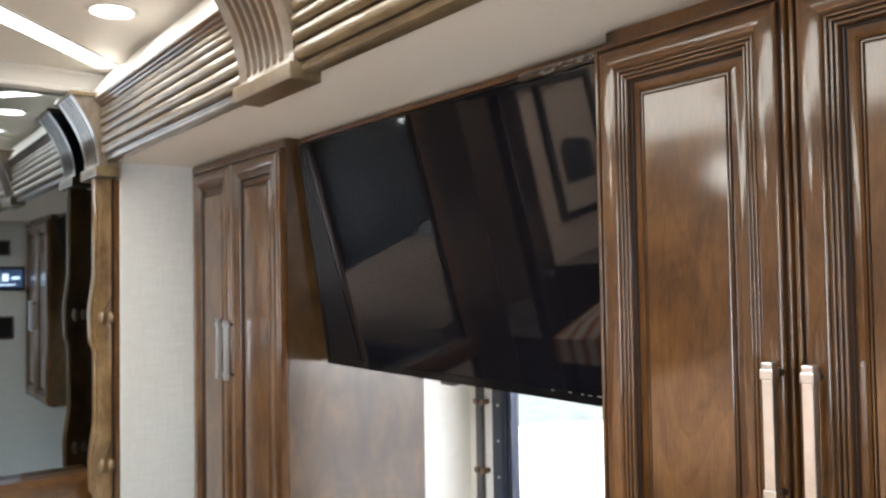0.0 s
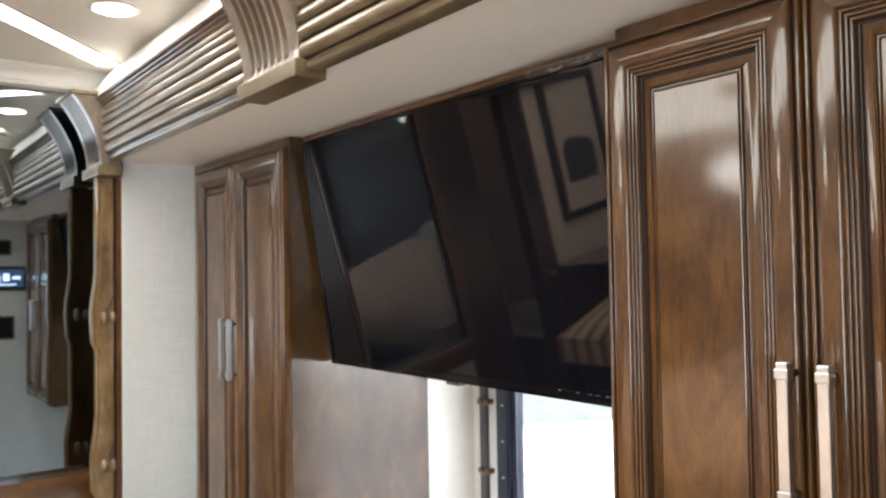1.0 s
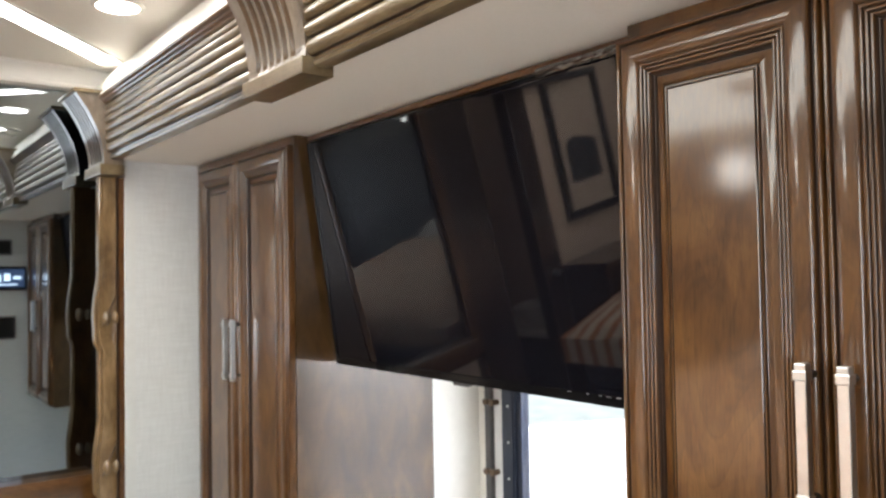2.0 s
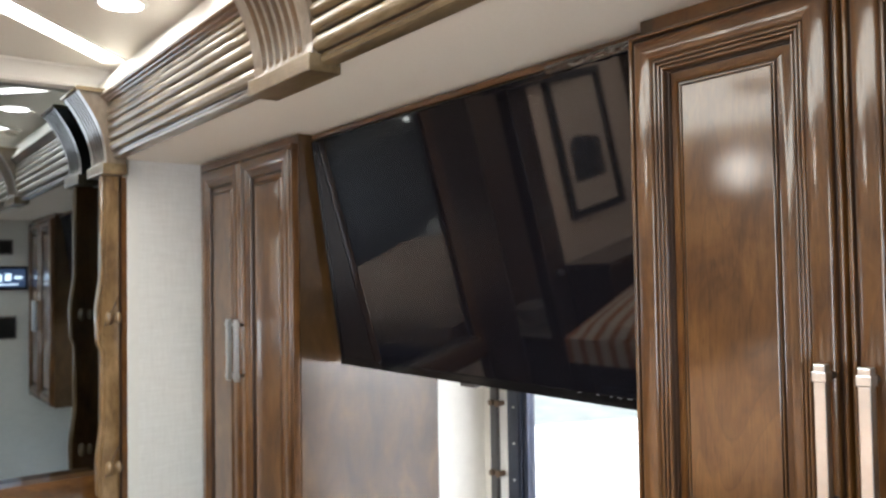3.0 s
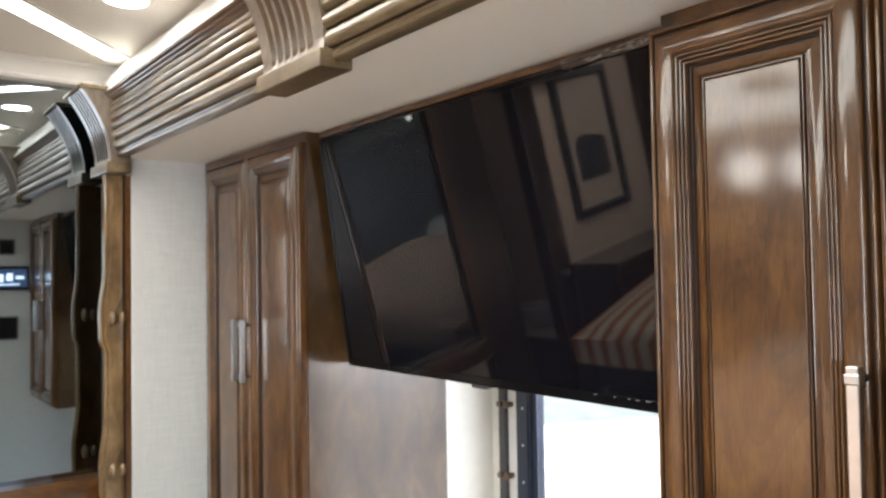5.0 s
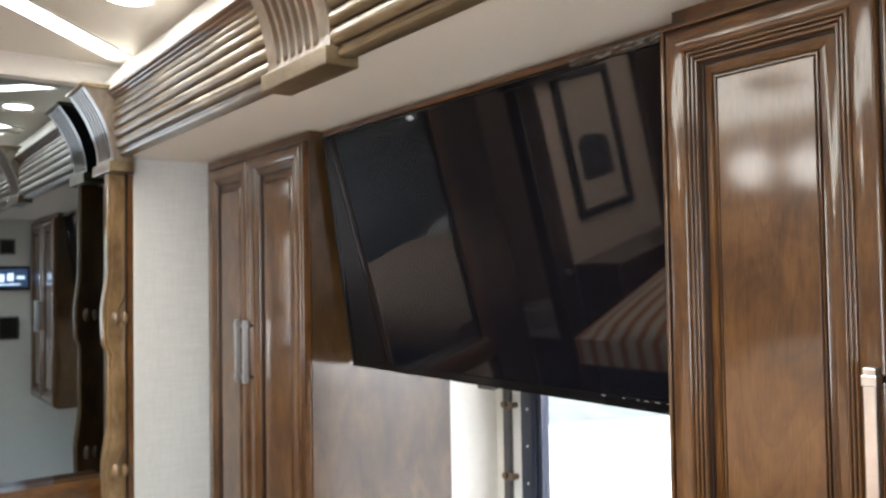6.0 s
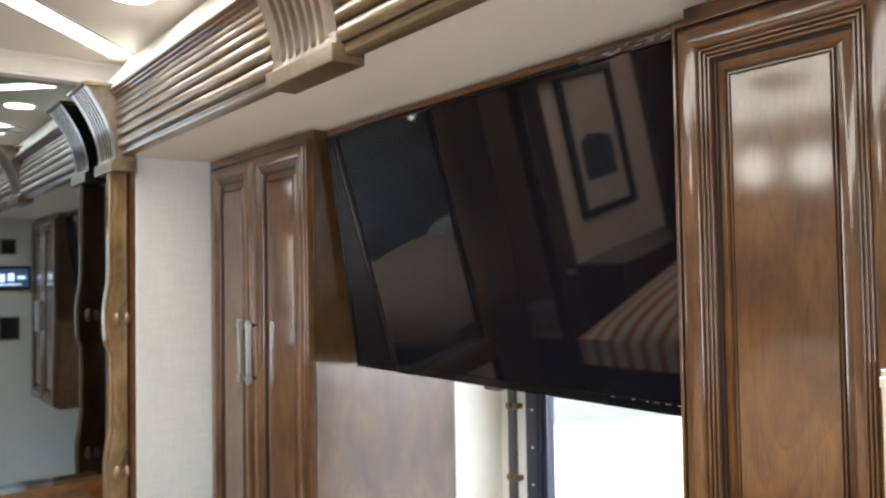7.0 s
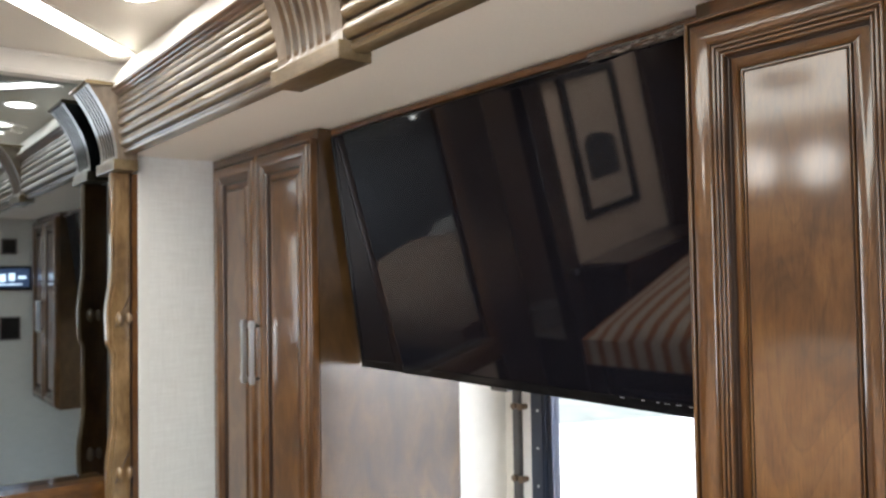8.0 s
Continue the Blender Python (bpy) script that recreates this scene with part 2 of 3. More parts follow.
setting("wall_header", boxes((MIRROR_X - T, REAR_X + T, 0.665, 0.70, SOFFIT + 0.05, CEIL)), white_trim, "white header above the slide-out opening")
setting("wall_slide_end", boxes((SLIDE_L - T, SLIDE_L, 0.655, BACK_Y + T, SLIDE_FLOOR, SOFFIT)), wallpaper, "off-white linen wallpaper on the slide-out side wall")
setting("wall_slide_far_end", boxes((SLIDE_R, SLIDE_R + T, 0.655, BACK_Y + T, SLIDE_FLOOR, SOFFIT)), wallpaper, "off-white linen wallpaper on the other slide-out side wall")
WIN_L, WIN_R, WIN_T, WIN_B = -1.550, -0.58, 1.33, 0.56
wb = boxes((SLIDE_L - T, WIN_L, BACK_Y, BACK_Y + T, SLIDE_FLOOR, SOFFIT + T), (WIN_R, SLIDE_R + T, BACK_Y, BACK_Y + T, SLIDE_FLOOR, SOFFIT + T),
           (WIN_L, WIN_R, BACK_Y, BACK_Y + T, WIN_T, SOFFIT + T), (WIN_L, WIN_R, BACK_Y, BACK_Y + T, SLIDE_FLOOR, WIN_B))
setting("wall_slide_back", wb, cream, "cream outer wall of the slide-out around the window")
setting("wall_front", boxes((MIRROR_X - T, MIRROR_X, -0.08, 0.75, 0, CEIL), (MIRROR_X - T, MIRROR_X, FAR_Y - T, -0.60, 0, CEIL), (MIRROR_X - T, MIRROR_X, -0.60, -0.08, 2.02, CEIL)),
        beige_wall, "warm beige bedroom wall with a doorway and a framed picture")
setting("wall_rear", boxes((REAR_X, REAR_X + T, -0.45, 0.75, 0, CEIL), (REAR_X, REAR_X + T, FAR_Y - T, -1.65, 0, CEIL), (REAR_X, REAR_X + T, -1.65, -0.45, 0, 0.95), (REAR_X, REAR_X + T, -1.65, -0.45, 1.85, CEIL)), dark_panel, "dark wooden rear wall of the bedroom with a window")
setting("wall_flank", boxes((SLIDE_R, REAR_X, 0.63, 0.66, 0, CEIL)), wallpaper, "off-white wall beside the slide-out")
setting("wall_opposite", boxes((MIRROR_X - T, REAR_X, FAR_Y - T, FAR_Y, 0, CEIL)),
        grey_wall, "grey-blue papered wall across the bed")
# hallway behind the doorway
setting("wall_hall", boxes((-3.9, MIRROR_X - T, -0.95, -0.90, 0, CEIL), (-3.9, MIRROR_X - T, 0.30, 0.35, 0, CEIL), (-3.95, -3.9, -0.95, 0.35, 0, CEIL)), beige_wall, "warm beige papered walls of the hallway")
setting("floor_hall", boxes((-3.95, MIRROR_X - T, -0.95, 0.35, -0.05, FLOOR)), floor_mat, "beige hallway floor")
setting("ceiling_hall", boxes((-3.95, MIRROR_X - T, -0.95, 0.35, CEIL, CEIL + T)), ceiling_white, "off-white hallway ceiling")
# outside
gr = bmesh.new()
for x0, x1, y0, y1 in ((-400, 400, -400, 400),):
    v = [gr.verts.new(p) for p in ((x0, y0, -1.1), (x1, y0, -1.1), (x1, y1, -1.1), (x0, y1, -1.1))]
    gr.faces.new(v)
concrete = plain("pale_concrete", (0.50, 0.50, 0.49), 0.8, vary=0.08, scale=0.6)
setting("ground", gr, concrete, "pale sunlit concrete outside the window")
# fascia over the slide-out: reeded moulding between corbels, with a white cove above
def fascia_profile():
    pts = [(0.630, 1.835), (0.612, 1.835), (0.606, 1.838), (0.604, 1.843), (0.606, 1.847), (0.611, 1.849), (0.609, 1.853)]
    z = 1.853
    for h, bulge, y in ((0.029, 0.012, 0.606), (0.026, 0.011, 0.602), (0.024, 0.010, 0.599), (0.021, 0.009, 0.597), (0.018, 0.008, 0.596), (0.015, 0.006, 0.596)):
        for k in range(1, 9):
            a = math.pi * k / 9
            pts.append((y - bulge * math.sin(a), z + h * (1 - math.cos(a)) / 2))
        z += h
        pts.append((y + 0.001, z))
    # stepped crown
    pts += [(0.592, z + 0.001), (0.590, z + 0.002), (0.588, z + 0.006), (0.583, z + 0.008), (0.581, z + 0.010), (0.580, z + 0.013), (0.575, z + 0.015), (0.573, z + 0.017), (0.572, z + 0.020), (0.600, z + 0.021), (0.630, z + 0.021)]
    return pts


FASCIA = fascia_profile()
FASCIA_TOP = FASCIA[-1][1]
for x0, x1 in ((-2.26, -1.29), (-1.10, -0.13)):
    g = extrude_x(FASCIA, x0, x1)
    g.faces.ensure_lookup_table()
    for f in g.faces:
        # the furrows between the reeds hold dark glaze
        ys = [v.co.y for v in f.verts]
        f.material_index = int(len(f.verts) == 4 and max(ys) - min(ys) < 0.02 and min(ys) > 0.5925 and 1.85 < f.calc_center_median().z < 2.0 and max(v.co.z for v in f.verts) - min(v.co.z for v in f.verts) < 0.0014)
        # crown steps take darker brown: shade of the down-facing steps as colour
        if f.calc_center_median().z > 1.988 and len(f.verts) == 4:
            f.material_index = 2
    ob = mesh_ob("fascia_moulding", g, taupe, 38)
    ob.data.materials.append(glaze)
    ob.data.materials.append(wood_x)
    tagged(ob, "reeded glossy taupe-brown wooden fascia along the slide-out", "moulding", "fascia mouldings", "structure")
# white stepped cove between fascia and ceiling
cove = [(0.664, CEIL - 0.001), (0.664, FASCIA_TOP), (0.578, FASCIA_TOP + 0.001), (0.578, FASCIA_TOP + 0.010), (0.588, FASCIA_TOP + 0.015), (0.591, FASCIA_TOP + 0.034), (0.604, FASCIA_TOP + 0.040), (0.609, FASCIA_TOP + 0.064), (0.626, FASCIA_TOP + 0.072), (0.632, FASCIA_TOP + 0.094), (0.648, FASCIA_TOP + 0.100), (0.654, CEIL - 0.001)]
setting("trim_cove", extrude_x(cove, MIRROR_X + 0.001, REAR_X), white_trim, "white stepped cove moulding under the ceiling", 30)


def corbel(x0, x1, flutes=6, drop=0.0, out=0.0, black_side=False, wide=0.33, deep=0.0062, shade_slot=3):
    """A fluted bracket: a concave front with round-ended grooves over a square foot."""
    def front(z):
        t = max(0.0, (z - 1.860) / 0.165)
        return 0.594 - out - 0.060 * t ** 1.9

    bm = bmesh.new()
    w = x1 - x0
    m0, m1 = x0 + min(0.044, w * 0.14), x1 - min(0.044, w * 0.14)
    pitch = (m1 - m0) / flutes
    xs = [x0]
    depth_at = [0.0]
    for i in range(flutes):
        c = m0 + (i + 0.5) * pitch
        for k in range(7):
            u = -1 + 2 * k / 6
            xs.append(c + u * pitch * wide)
            depth_at.append(deep * math.sqrt(max(0.0, 1 - u * u)))
    xs.append(x1)
    depth_at.append(0.0)
    zs = [1.850, 1.858, 1.863, 1.867, 1.871, 1.876] + [1.876 + (2.044 - 1.876) * k / 18 for k in range(1, 19)]
    grid = []
    for z in zs:
        fade = min(1.0, max(0.0, (z - 1.861) / 0.010)) ** 0.5
        grid.append([bm.verts.new((x, front(z) + d * fade, z - drop)) for x, d in zip(xs, depth_at)])
    for r0, r1 in zip(grid, grid[1:]):
        for i in range(len(xs) - 1):
            f = bm.faces.new((r0[i], r0[i + 1], r1[i + 1], r1[i]))
            # flutes take a darker slot: the shade inside them as colour
            f.material_index = shade_slot if r0[0].co.z > 1.862 - drop and (i - 1) % 7 < 6 and 0 < i < len(xs) - 2 else 0
    for col in (0, len(xs) - 1):
        x = xs[col]
        back = [bm.verts.new((x, 0.640, z - drop)) for z in zs]
        for k in range(len(zs) - 1):
            # black_side blackens the mirror-facing side, its shade put into the colour
            bm.faces.new((grid[k][col], grid[k + 1][col], back[k + 1], back[k])).material_index = int(black_side and col == 0)
    body = bm
    th = thing("corbel", "fluted taupe wooden corbel on the fascia", "corbel", group="corbels")
    part("bracket", body, taupe_z, th, smooth=50)
    for m in (black_plastic, groove_dark, wood_side):
        th.children[0].data.materials.append(m)
    part("foot", boxes((x0 - 0.006, x1 + 0.006, 0.583 - out, 0.641, 1.822 - drop, 1.851 - drop), bevel=0.0025), taupe, th)
    cap = [(0.640, 2.043), (0.516, 2.043), (0.513, 2.045), (0.513, 2.050), (0.516, 2.053), (0.640, 2.053)]
    cap = [(y - (out if y < 0.6 else 0.0), z - drop) for y, z in cap]
    part("cap", extrude_x(cap, x0 - 0.008, x1 + 0.008), taupe, th, smooth=40)
    return th


corbel(-1.303, -1.084)
corbel(-2.419, -2.254, 5, 0.030, 0.006, True, 0.26, 0.005, 2)
corbel(-0.150, 0.060)


# ---- pilaster under the end corbel ----
def pilaster(x0, x1):
    """A board on edge: scalloped towards the room, with carved scrolls and paired drops on its broad face."""
    th = thing("pilaster", "carved glossy brown wooden pilaster beside the mirror", "pilaster")
    swells = (1.400, 0.985)

    def swell(u):
        """Runs out slowly from the top and ends in a notch below."""
        if u <= 0 or u >= 1:
            return 0.0
        return math.sin(math.pi / 2 * u / 0.6) ** 2 if u < 0.6 else (1 - 0.6 * (u - 0.6) if u < 0.92 else (1 - u) / 0.08 * 0.8)

    def edge(z):
        return 0.586 - 0.013 * sum(swell((c + 0.140 - z) / 0.235) for c in swells)

    bm = bmesh.new()
    zs = [0.01 * k for k in range(179)] + [1.791]
    rings = []
    for z in zs:
        y0 = edge(z)
        ring = [(x1 - 0.010, 0.656), (x1 - 0.001, 0.6555), (x1 - 0.001, 0.640), (x1 - 0.005, 0.638), (x1 - 0.005, 0.634), (x1, 0.632), (x1 + 0.002, 0.620), (x1, y0 + 0.012), (x1 - 0.005, y0 + 0.010), (x1 - 0.005, y0 + 0.006), (x1 - 0.002, y0 + 0.004), (x1 - 0.006, y0), (x0 + 0.006, y0), (x0, y0 + 0.006), (x0, 0.656)]
        rings.append([bm.verts.new((x, y, z)) for x, y in ring])
    for r0, r1 in zip(rings, rings[1:]):
        for i in range(len(r0) - 1):
            # faces towards wall and mirror take darker wood: shade put into the colour
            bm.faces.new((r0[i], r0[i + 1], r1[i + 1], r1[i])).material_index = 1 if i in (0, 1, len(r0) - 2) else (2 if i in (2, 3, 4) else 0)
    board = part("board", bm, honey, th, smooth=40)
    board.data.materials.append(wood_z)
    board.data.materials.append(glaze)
    for c in swells:
        for y, r in ((0.6060, 0.0110), (0.6300, 0.0090)):
            g = bmesh.new()
            sp = bmesh.ops.create_uvsphere(g, u_segments=18, v_segments=12, radius=1.0)
            bmesh.ops.transform(g, verts=sp["verts"], matrix=Matrix.Translation((x1, y, c - 0.005)) @ Matrix.Diagonal((r * 1.35, r, r * 1.9, 1)))
            part("drop", g, honey_gloss, th, "glossy carved drop", smooth=60)
            g = bmesh.new()
            sp = bmesh.ops.create_uvsphere(g, u_segments=18, v_segments=12, radius=1.0)
            bmesh.ops.transform(g, verts=sp["verts"], matrix=Matrix.Translation((x0, y, c - 0.005)) @ Matrix.Diagonal((r * 1.35, r, r * 1.9, 1)))
            part("drop", g, honey_gloss, th, "glossy carved drop", smooth=60)
        g = bmesh.new()
        last = None
        for k in range(15):
            u = k / 14
            y, z = 0.630 - 0.036 * u ** 1.5, c + 0.055 - 0.035 * u - 0.045 * u * u
            ring = [g.verts.new((x1 + 0.0085 * math.cos(q), y + 0.0035 * math.sin(q) * 0.6, z + 0.0035 * math.sin(q))) for q in (0.0, 1.0, 2.1, 3.14, 4.2, 5.3)]
            if last:
                for i in range(6):
                    g.faces.new((last[i], last[(i + 1) % 6], ring[(i + 1) % 6], ring[i]))
            last = ring
        part("scroll", g, glaze, th, smooth=60)
    return th


pilaster(-2.338, -2.303)
# black strip put where the gap beside the mirror is only in shade
setting("wall_infill", boxes((MIRROR_X + 0.0065, -2.306, 0.6575, 0.6630, 0.0, 2.05)), black_plastic, "black strip added as the shade between mirror and pilaster")

# ---- wall mirror ----
mir = thing("wall_mirror", "large tinted wall mirror in a brown wooden frame", "mirror")
part("glass", boxes((MIRROR_X, MIRROR_X + 0.006, -0.06, 0.664, 0.935, 2.064)), mirror_mat, mir, "tinted mirror glass")
FRAME_X = MIRROR_X + 0.038
rail = [(MIRROR_X, 0.860), (FRAME_X + 0.030, 0.860), (FRAME_X + 0.034, 0.875), (FRAME_X + 0.030, 0.90), (FRAME_X + 0.034, 0.925), (FRAME_X + 0.026, 0.943), (MIRROR_X, 0.943)]
g = bmesh.new()
a = [g.verts.new((x, -0.06, z)) for x, z in rail]
b = [g.verts.new((x, 0.606, z)) for x, z in rail]
for i in range(len(rail)):
    j = (i + 1) % len(rail)
    g.faces.new((a[i], a[j], b[j], b[i]))
g.faces.new(a)
g.faces.new(b[::-1])
part("rail", g, wood_y, mir, "brown wooden bottom rail", smooth=40)
part("stile", boxes((MIRROR_X, MIRROR_X + 0.03, -0.11, -0.06, 0.86, 2.05), bevel=0.004), wood_z, mir)


g = bmesh.new()
prof = [(MIRROR_X, 2.060), (FRAME_X + 0.016, 2.060), (FRAME_X + 0.018, 2.068), (FRAME_X + 0.013, 2.073), (FRAME_X + 0.016, 2.090), (FRAME_X + 0.026, 2.108), (FRAME_X + 0.034, 2.112), (FRAME_X + 0.034, CEIL - 0.001), (MIRROR_X, CEIL - 0.001)]
a = [g.verts.new((x, FAR_Y, z)) for x, z in prof]
b = [g.verts.new((x, 0.647, z)) for x, z in prof]
for i in range(len(prof)):
    j = (i + 1) % len(prof)
    g.faces.new((a[i], a[j], b[j], b[i]))
setting("trim_front_cove", g, white_trim, "white cove moulding along the top of the mirror wall", 35)


# ---- wardrobes ----
def bead(u0, u1, d, rise, n=5):
    return [(u0 + (u1 - u0) * (1 - math.cos(math.pi * k / n)) / 2, d + rise * math.sin(math.pi * k / n)) for k in range(n + 1)]


DOOR_PROFILE = [(0.0, 0.0), (0.0, 0.015)] + bead(0.0004, 0.006, 0.016, 0.003) + [(0.0075, 0.0135), (0.0095, 0.0135)] \
    + [(0.0102, 0.0172), (0.0112, 0.0200), (0.0136, 0.0217), (0.0175, 0.0227), (0.0220, 0.0232), (0.0265, 0.0232), (0.0310, 0.0227), (0.0349, 0.0217), (0.0375, 0.0200), (0.0386, 0.0165)] \
    + bead(0.0391, 0.0442, 0.0165, 0.0028) + bead(0.0447, 0.0496, 0.0156, 0.0026) + bead(0.0501, 0.0546, 0.0147, 0.0026) + [(0.0552, 0.0142), (0.0558, 0.0082), (0.0575, 0.0078)]
PANEL_PROFILE = [(0.0572, 0.0080), (0.0578, 0.0052), (0.0596, 0.0054), (0.0630, 0.0060), (0.0665, 0.0070), (0.0700, 0.0085), (0.0728, 0.0101), (0.0738, 0.0108), (0.0742, 0.0090), (0.0752, 0.0090), (0.0756, 0.0114),
                 (0.0764, 0.0126), (0.0774, 0.0126), (0.0782, 0.0116), (0.0785, 0.0102), (0.0795, 0.0102), (0.0799, 0.0122), (0.0808, 0.0130)]


GLAZED = ((0.0062, 0.0100), (0.0381, 0.0393), (0.0438, 0.0451), (0.0492, 0.0505), (0.0550, 0.0597), (0.0739, 0.0754), (0.0783, 0.0797))  # grooves that hold dark glaze


def frame_side(w, h, side, profile):
    """One mitred length of the door's frame; the door lies in x and z, proud towards -y."""
    bm = bmesh.new()
    ends = []
    for u, d in profile:
        pts = {"left": ((u, u), (u, h - u)), "right": ((w - u, h - u), (w - u, u)), "top": ((u, h - u), (w - u, h - u)), "bottom": ((w - u, u), (u, u))}[side]
        ends.append([bm.verts.new((x, -d, z)) for x, z in pts])
    for k, ((a0, a1), (b0, b1)) in enumerate(zip(ends, ends[1:])):
        f = bm.faces.new((a0, a1, b1, b0))
        u = (profile[k][0] + profile[k + 1][0]) / 2
        f.material_index = int(any(lo <= u <= hi for lo, hi in GLAZED))
    return bm


def pull(parent, x, z0, z1):
    """A flat bar pull with stepped ends on two short posts."""
    g = boxes((x - 0.0065, x + 0.0065, -0.0490, -0.0375, z0, z1), bevel=0.0012)
    for a, b in ((z1 - 0.0185, z1 - 0.0075), (z0 + 0.0075, z0 + 0.0185)):
        box(g, x - 0.0078, x + 0.0078, -0.0503, -0.0365, a, b, bevel=0.001)
    part("handle", g, steel, parent, "brushed nickel bar handle")
    for z in (z1 - 0.013, z0 + 0.013):
        g = bmesh.new()
        cylinder(g, (x, -0.0376, z), (x, -0.016, z), 0.0042, 0.0052, 12)
        part("post", g, dark_metal, parent, "dark handle post", smooth=40)


def wardrobe_door(parent, x, z, w, h, handle_x, handle_z):
    m = PANEL_PROFILE
    back = bmesh.new()
    # raised field with its bevels, and the closed back
    loops = []
    for u, d in m:
        loops.append([back.verts.new(p) for p in ((u, -d, u), (w - u, -d, u), (w - u, -d, h - u), (u, -d, h - u))])
    for l0, l1 in zip(loops, loops[1:]):
        for i in range(4):
            j = (i + 1) % 4
            f = back.faces.new((l0[i], l0[j], l1[j], l1[i]))
            u = (l0[0].co.x + l1[0].co.x) / 2
            f.material_index = int(any(lo <= u <= hi for lo, hi in GLAZED))
    back.faces.new(loops[-1])
    rear = [back.verts.new(p) for p in ((0.001, 0, 0.001), (w - 0.001, 0, 0.001), (w - 0.001, 0, h - 0.001), (0.001, 0, h - 0.001))]
    back.faces.new(rear[::-1])
    door = part("door", back, wood_z, parent, "raised-panel door in glossy brown wood", smooth=25)
    door.data.materials.append(glaze)
    door.location = (x, CARCASS_Y - 0.002, z)
    for side in ("left", "right"):
        part("stile", frame_side(w, h, side, DOOR_PROFILE), wood_z, door, smooth=48).data.materials.append(glaze)
    for side in ("top", "bottom"):
        part("rail", frame_side(w, h, side, DOOR_PROFILE), wood_x, door, smooth=48).data.materials.append(glaze)
    pull(door, handle_x, handle_z - 0.158 - z, handle_z - z)
    return door


def wardrobe(x0, x1, z0, doors, label, side_depth, handle_z):
    th = thing("wardrobe", label, "wardrobe", group="wardrobes in the slide-out")
    t = 0.02
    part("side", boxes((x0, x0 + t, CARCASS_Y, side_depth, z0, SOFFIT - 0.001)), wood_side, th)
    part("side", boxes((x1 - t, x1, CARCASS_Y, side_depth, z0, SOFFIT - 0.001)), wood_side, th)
    part("top", boxes((x0 + t, x1 - t, CARCASS_Y, side_depth, SOFFIT - t, SOFFIT - 0.001)), wood_x, th)
    part("bottom", boxes((x0 + t, x1 - t, CARCASS_Y, side_depth, z0, z0 + t)), wood_x, th)
    part("back", boxes((x0 + t, x1 - t, side_depth - 0.01, side_depth, z0 + t, SOFFIT - t)), wood_x, th)
    part("face_frame", boxes((x0 + 0.022, x1 - 0.022, CARCASS_Y + 0.001, CARCASS_Y + 0.018, 1.78, SOFFIT - 0.022)), wood_x, th)
    for dx, w, hx in doors:
        wardrobe_door(th, dx, z0 + 0.01, w, 1.815 - z0 - 0.01, hx, handle_z)
    return th


wardrobe(-2.300, GAP_L, 0.43, ((-2.243, 0.278, 0.256), (-1.962, 0.294, 0.023)), "tall brown wooden wardrobe with two raised-panel doors and bar handles", 1.268, 1.392)
wardrobe(GAP_R - 0.003, -0.105, 0.87, ((-0.671, 0.281, 0.2650), (-0.387, 0.277, 0.0265)), "hanging brown wooden wardrobe with two raised-panel doors and bar handles", BACK_Y - 0.001, 1.400)

# wooden trim over the niche
setting("trim_niche", boxes((GAP_L + 0.001, GAP_R - 0.004, 0.902, 0.916, 1.826, SOFFIT - 0.001), bevel=0.003), wood_x, "brown wooden trim strip above the television")

setting("trim_wall_edge", boxes((SLIDE_L, SLIDE_L + 0.003, 0.6565, 0.684, SLIDE_FLOOR, SOFFIT - 0.001)), edge_white, "smooth white edge strip beside the linen wallpaper")

# cream return beside the window
setting("trim_window_return", boxes((GAP_L - 0.02, GAP_L - 0.003, 1.269, BACK_Y - 0.001, SLIDE_FLOOR, SOFFIT)), cream, "cream panel between wardrobe and window")

# ---- television ----
TV = thing("television", "flat black television tilted down on the wall of the slide-out", "television")
TV.matrix_world = pose(-1.647, 0.968, 1.291, 8.2, 0, 0)
W, H = 0.955, 0.532
part("screen", boxes((0.009, W - 0.009, -0.0005, 0.004, 0.016, H - 0.004)), screen, TV, "glossy dark screen")
bz = boxes((0, 0.009, -0.003, 0.02, 0, H), (W - 0.009, W, -0.003, 0.02, 0, H), (0.009, W - 0.009, -0.003, 0.02, H - 0.004, H), (0.009, W - 0.009, -0.003, 0.02, 0, 0.016))
part("bezel", bz, piano_black, TV, "thin glossy black bezel")
part("housing", boxes((0.002, W - 0.002, 0.0045, 0.045, 0.002, H - 0.002), (0.12, W - 0.12, 0.045, 0.075, 0.05, H - 0.14), bevel=0.004), black_plastic, TV)
part("lower_edge", boxes((0.0, W, -0.0042, -0.0031, 0.0, 0.0035)), piano_black, TV, "glossy black lower edge")
part("sensor", boxes((W * 0.5 - 0.022, W * 0.5 + 0.022, -0.004, 0.012, -0.006, 0.0)), grey_track, TV)
# steel slivers added in place of the glints along the lower bezel
rng = random.Random(7)
u = 0.80
while u < 0.985:
    d = rng.uniform(0.004, 0.016)
    part("film_scrap", boxes((W * u, W * u + d, -0.0042, -0.0031, 0.0150, 0.0150 + rng.uniform(0.0005, 0.0012)), bevel=0.0002), steel, TV, "bright sliver standing in for a glint on the bezel")
    u += d / W + rng.uniform(0.008, 0.05)
g = boxes((W * 0.5 - 0.15, W * 0.5 + 0.15, 0.075, 0.20, 0.18, 0.34), (W * 0.5 - 0.03, W * 0.5 + 0.03, 0.20, 0.462, 0.22, 0.26))
part("mount", g, black_plastic, TV, "black wall bracket")

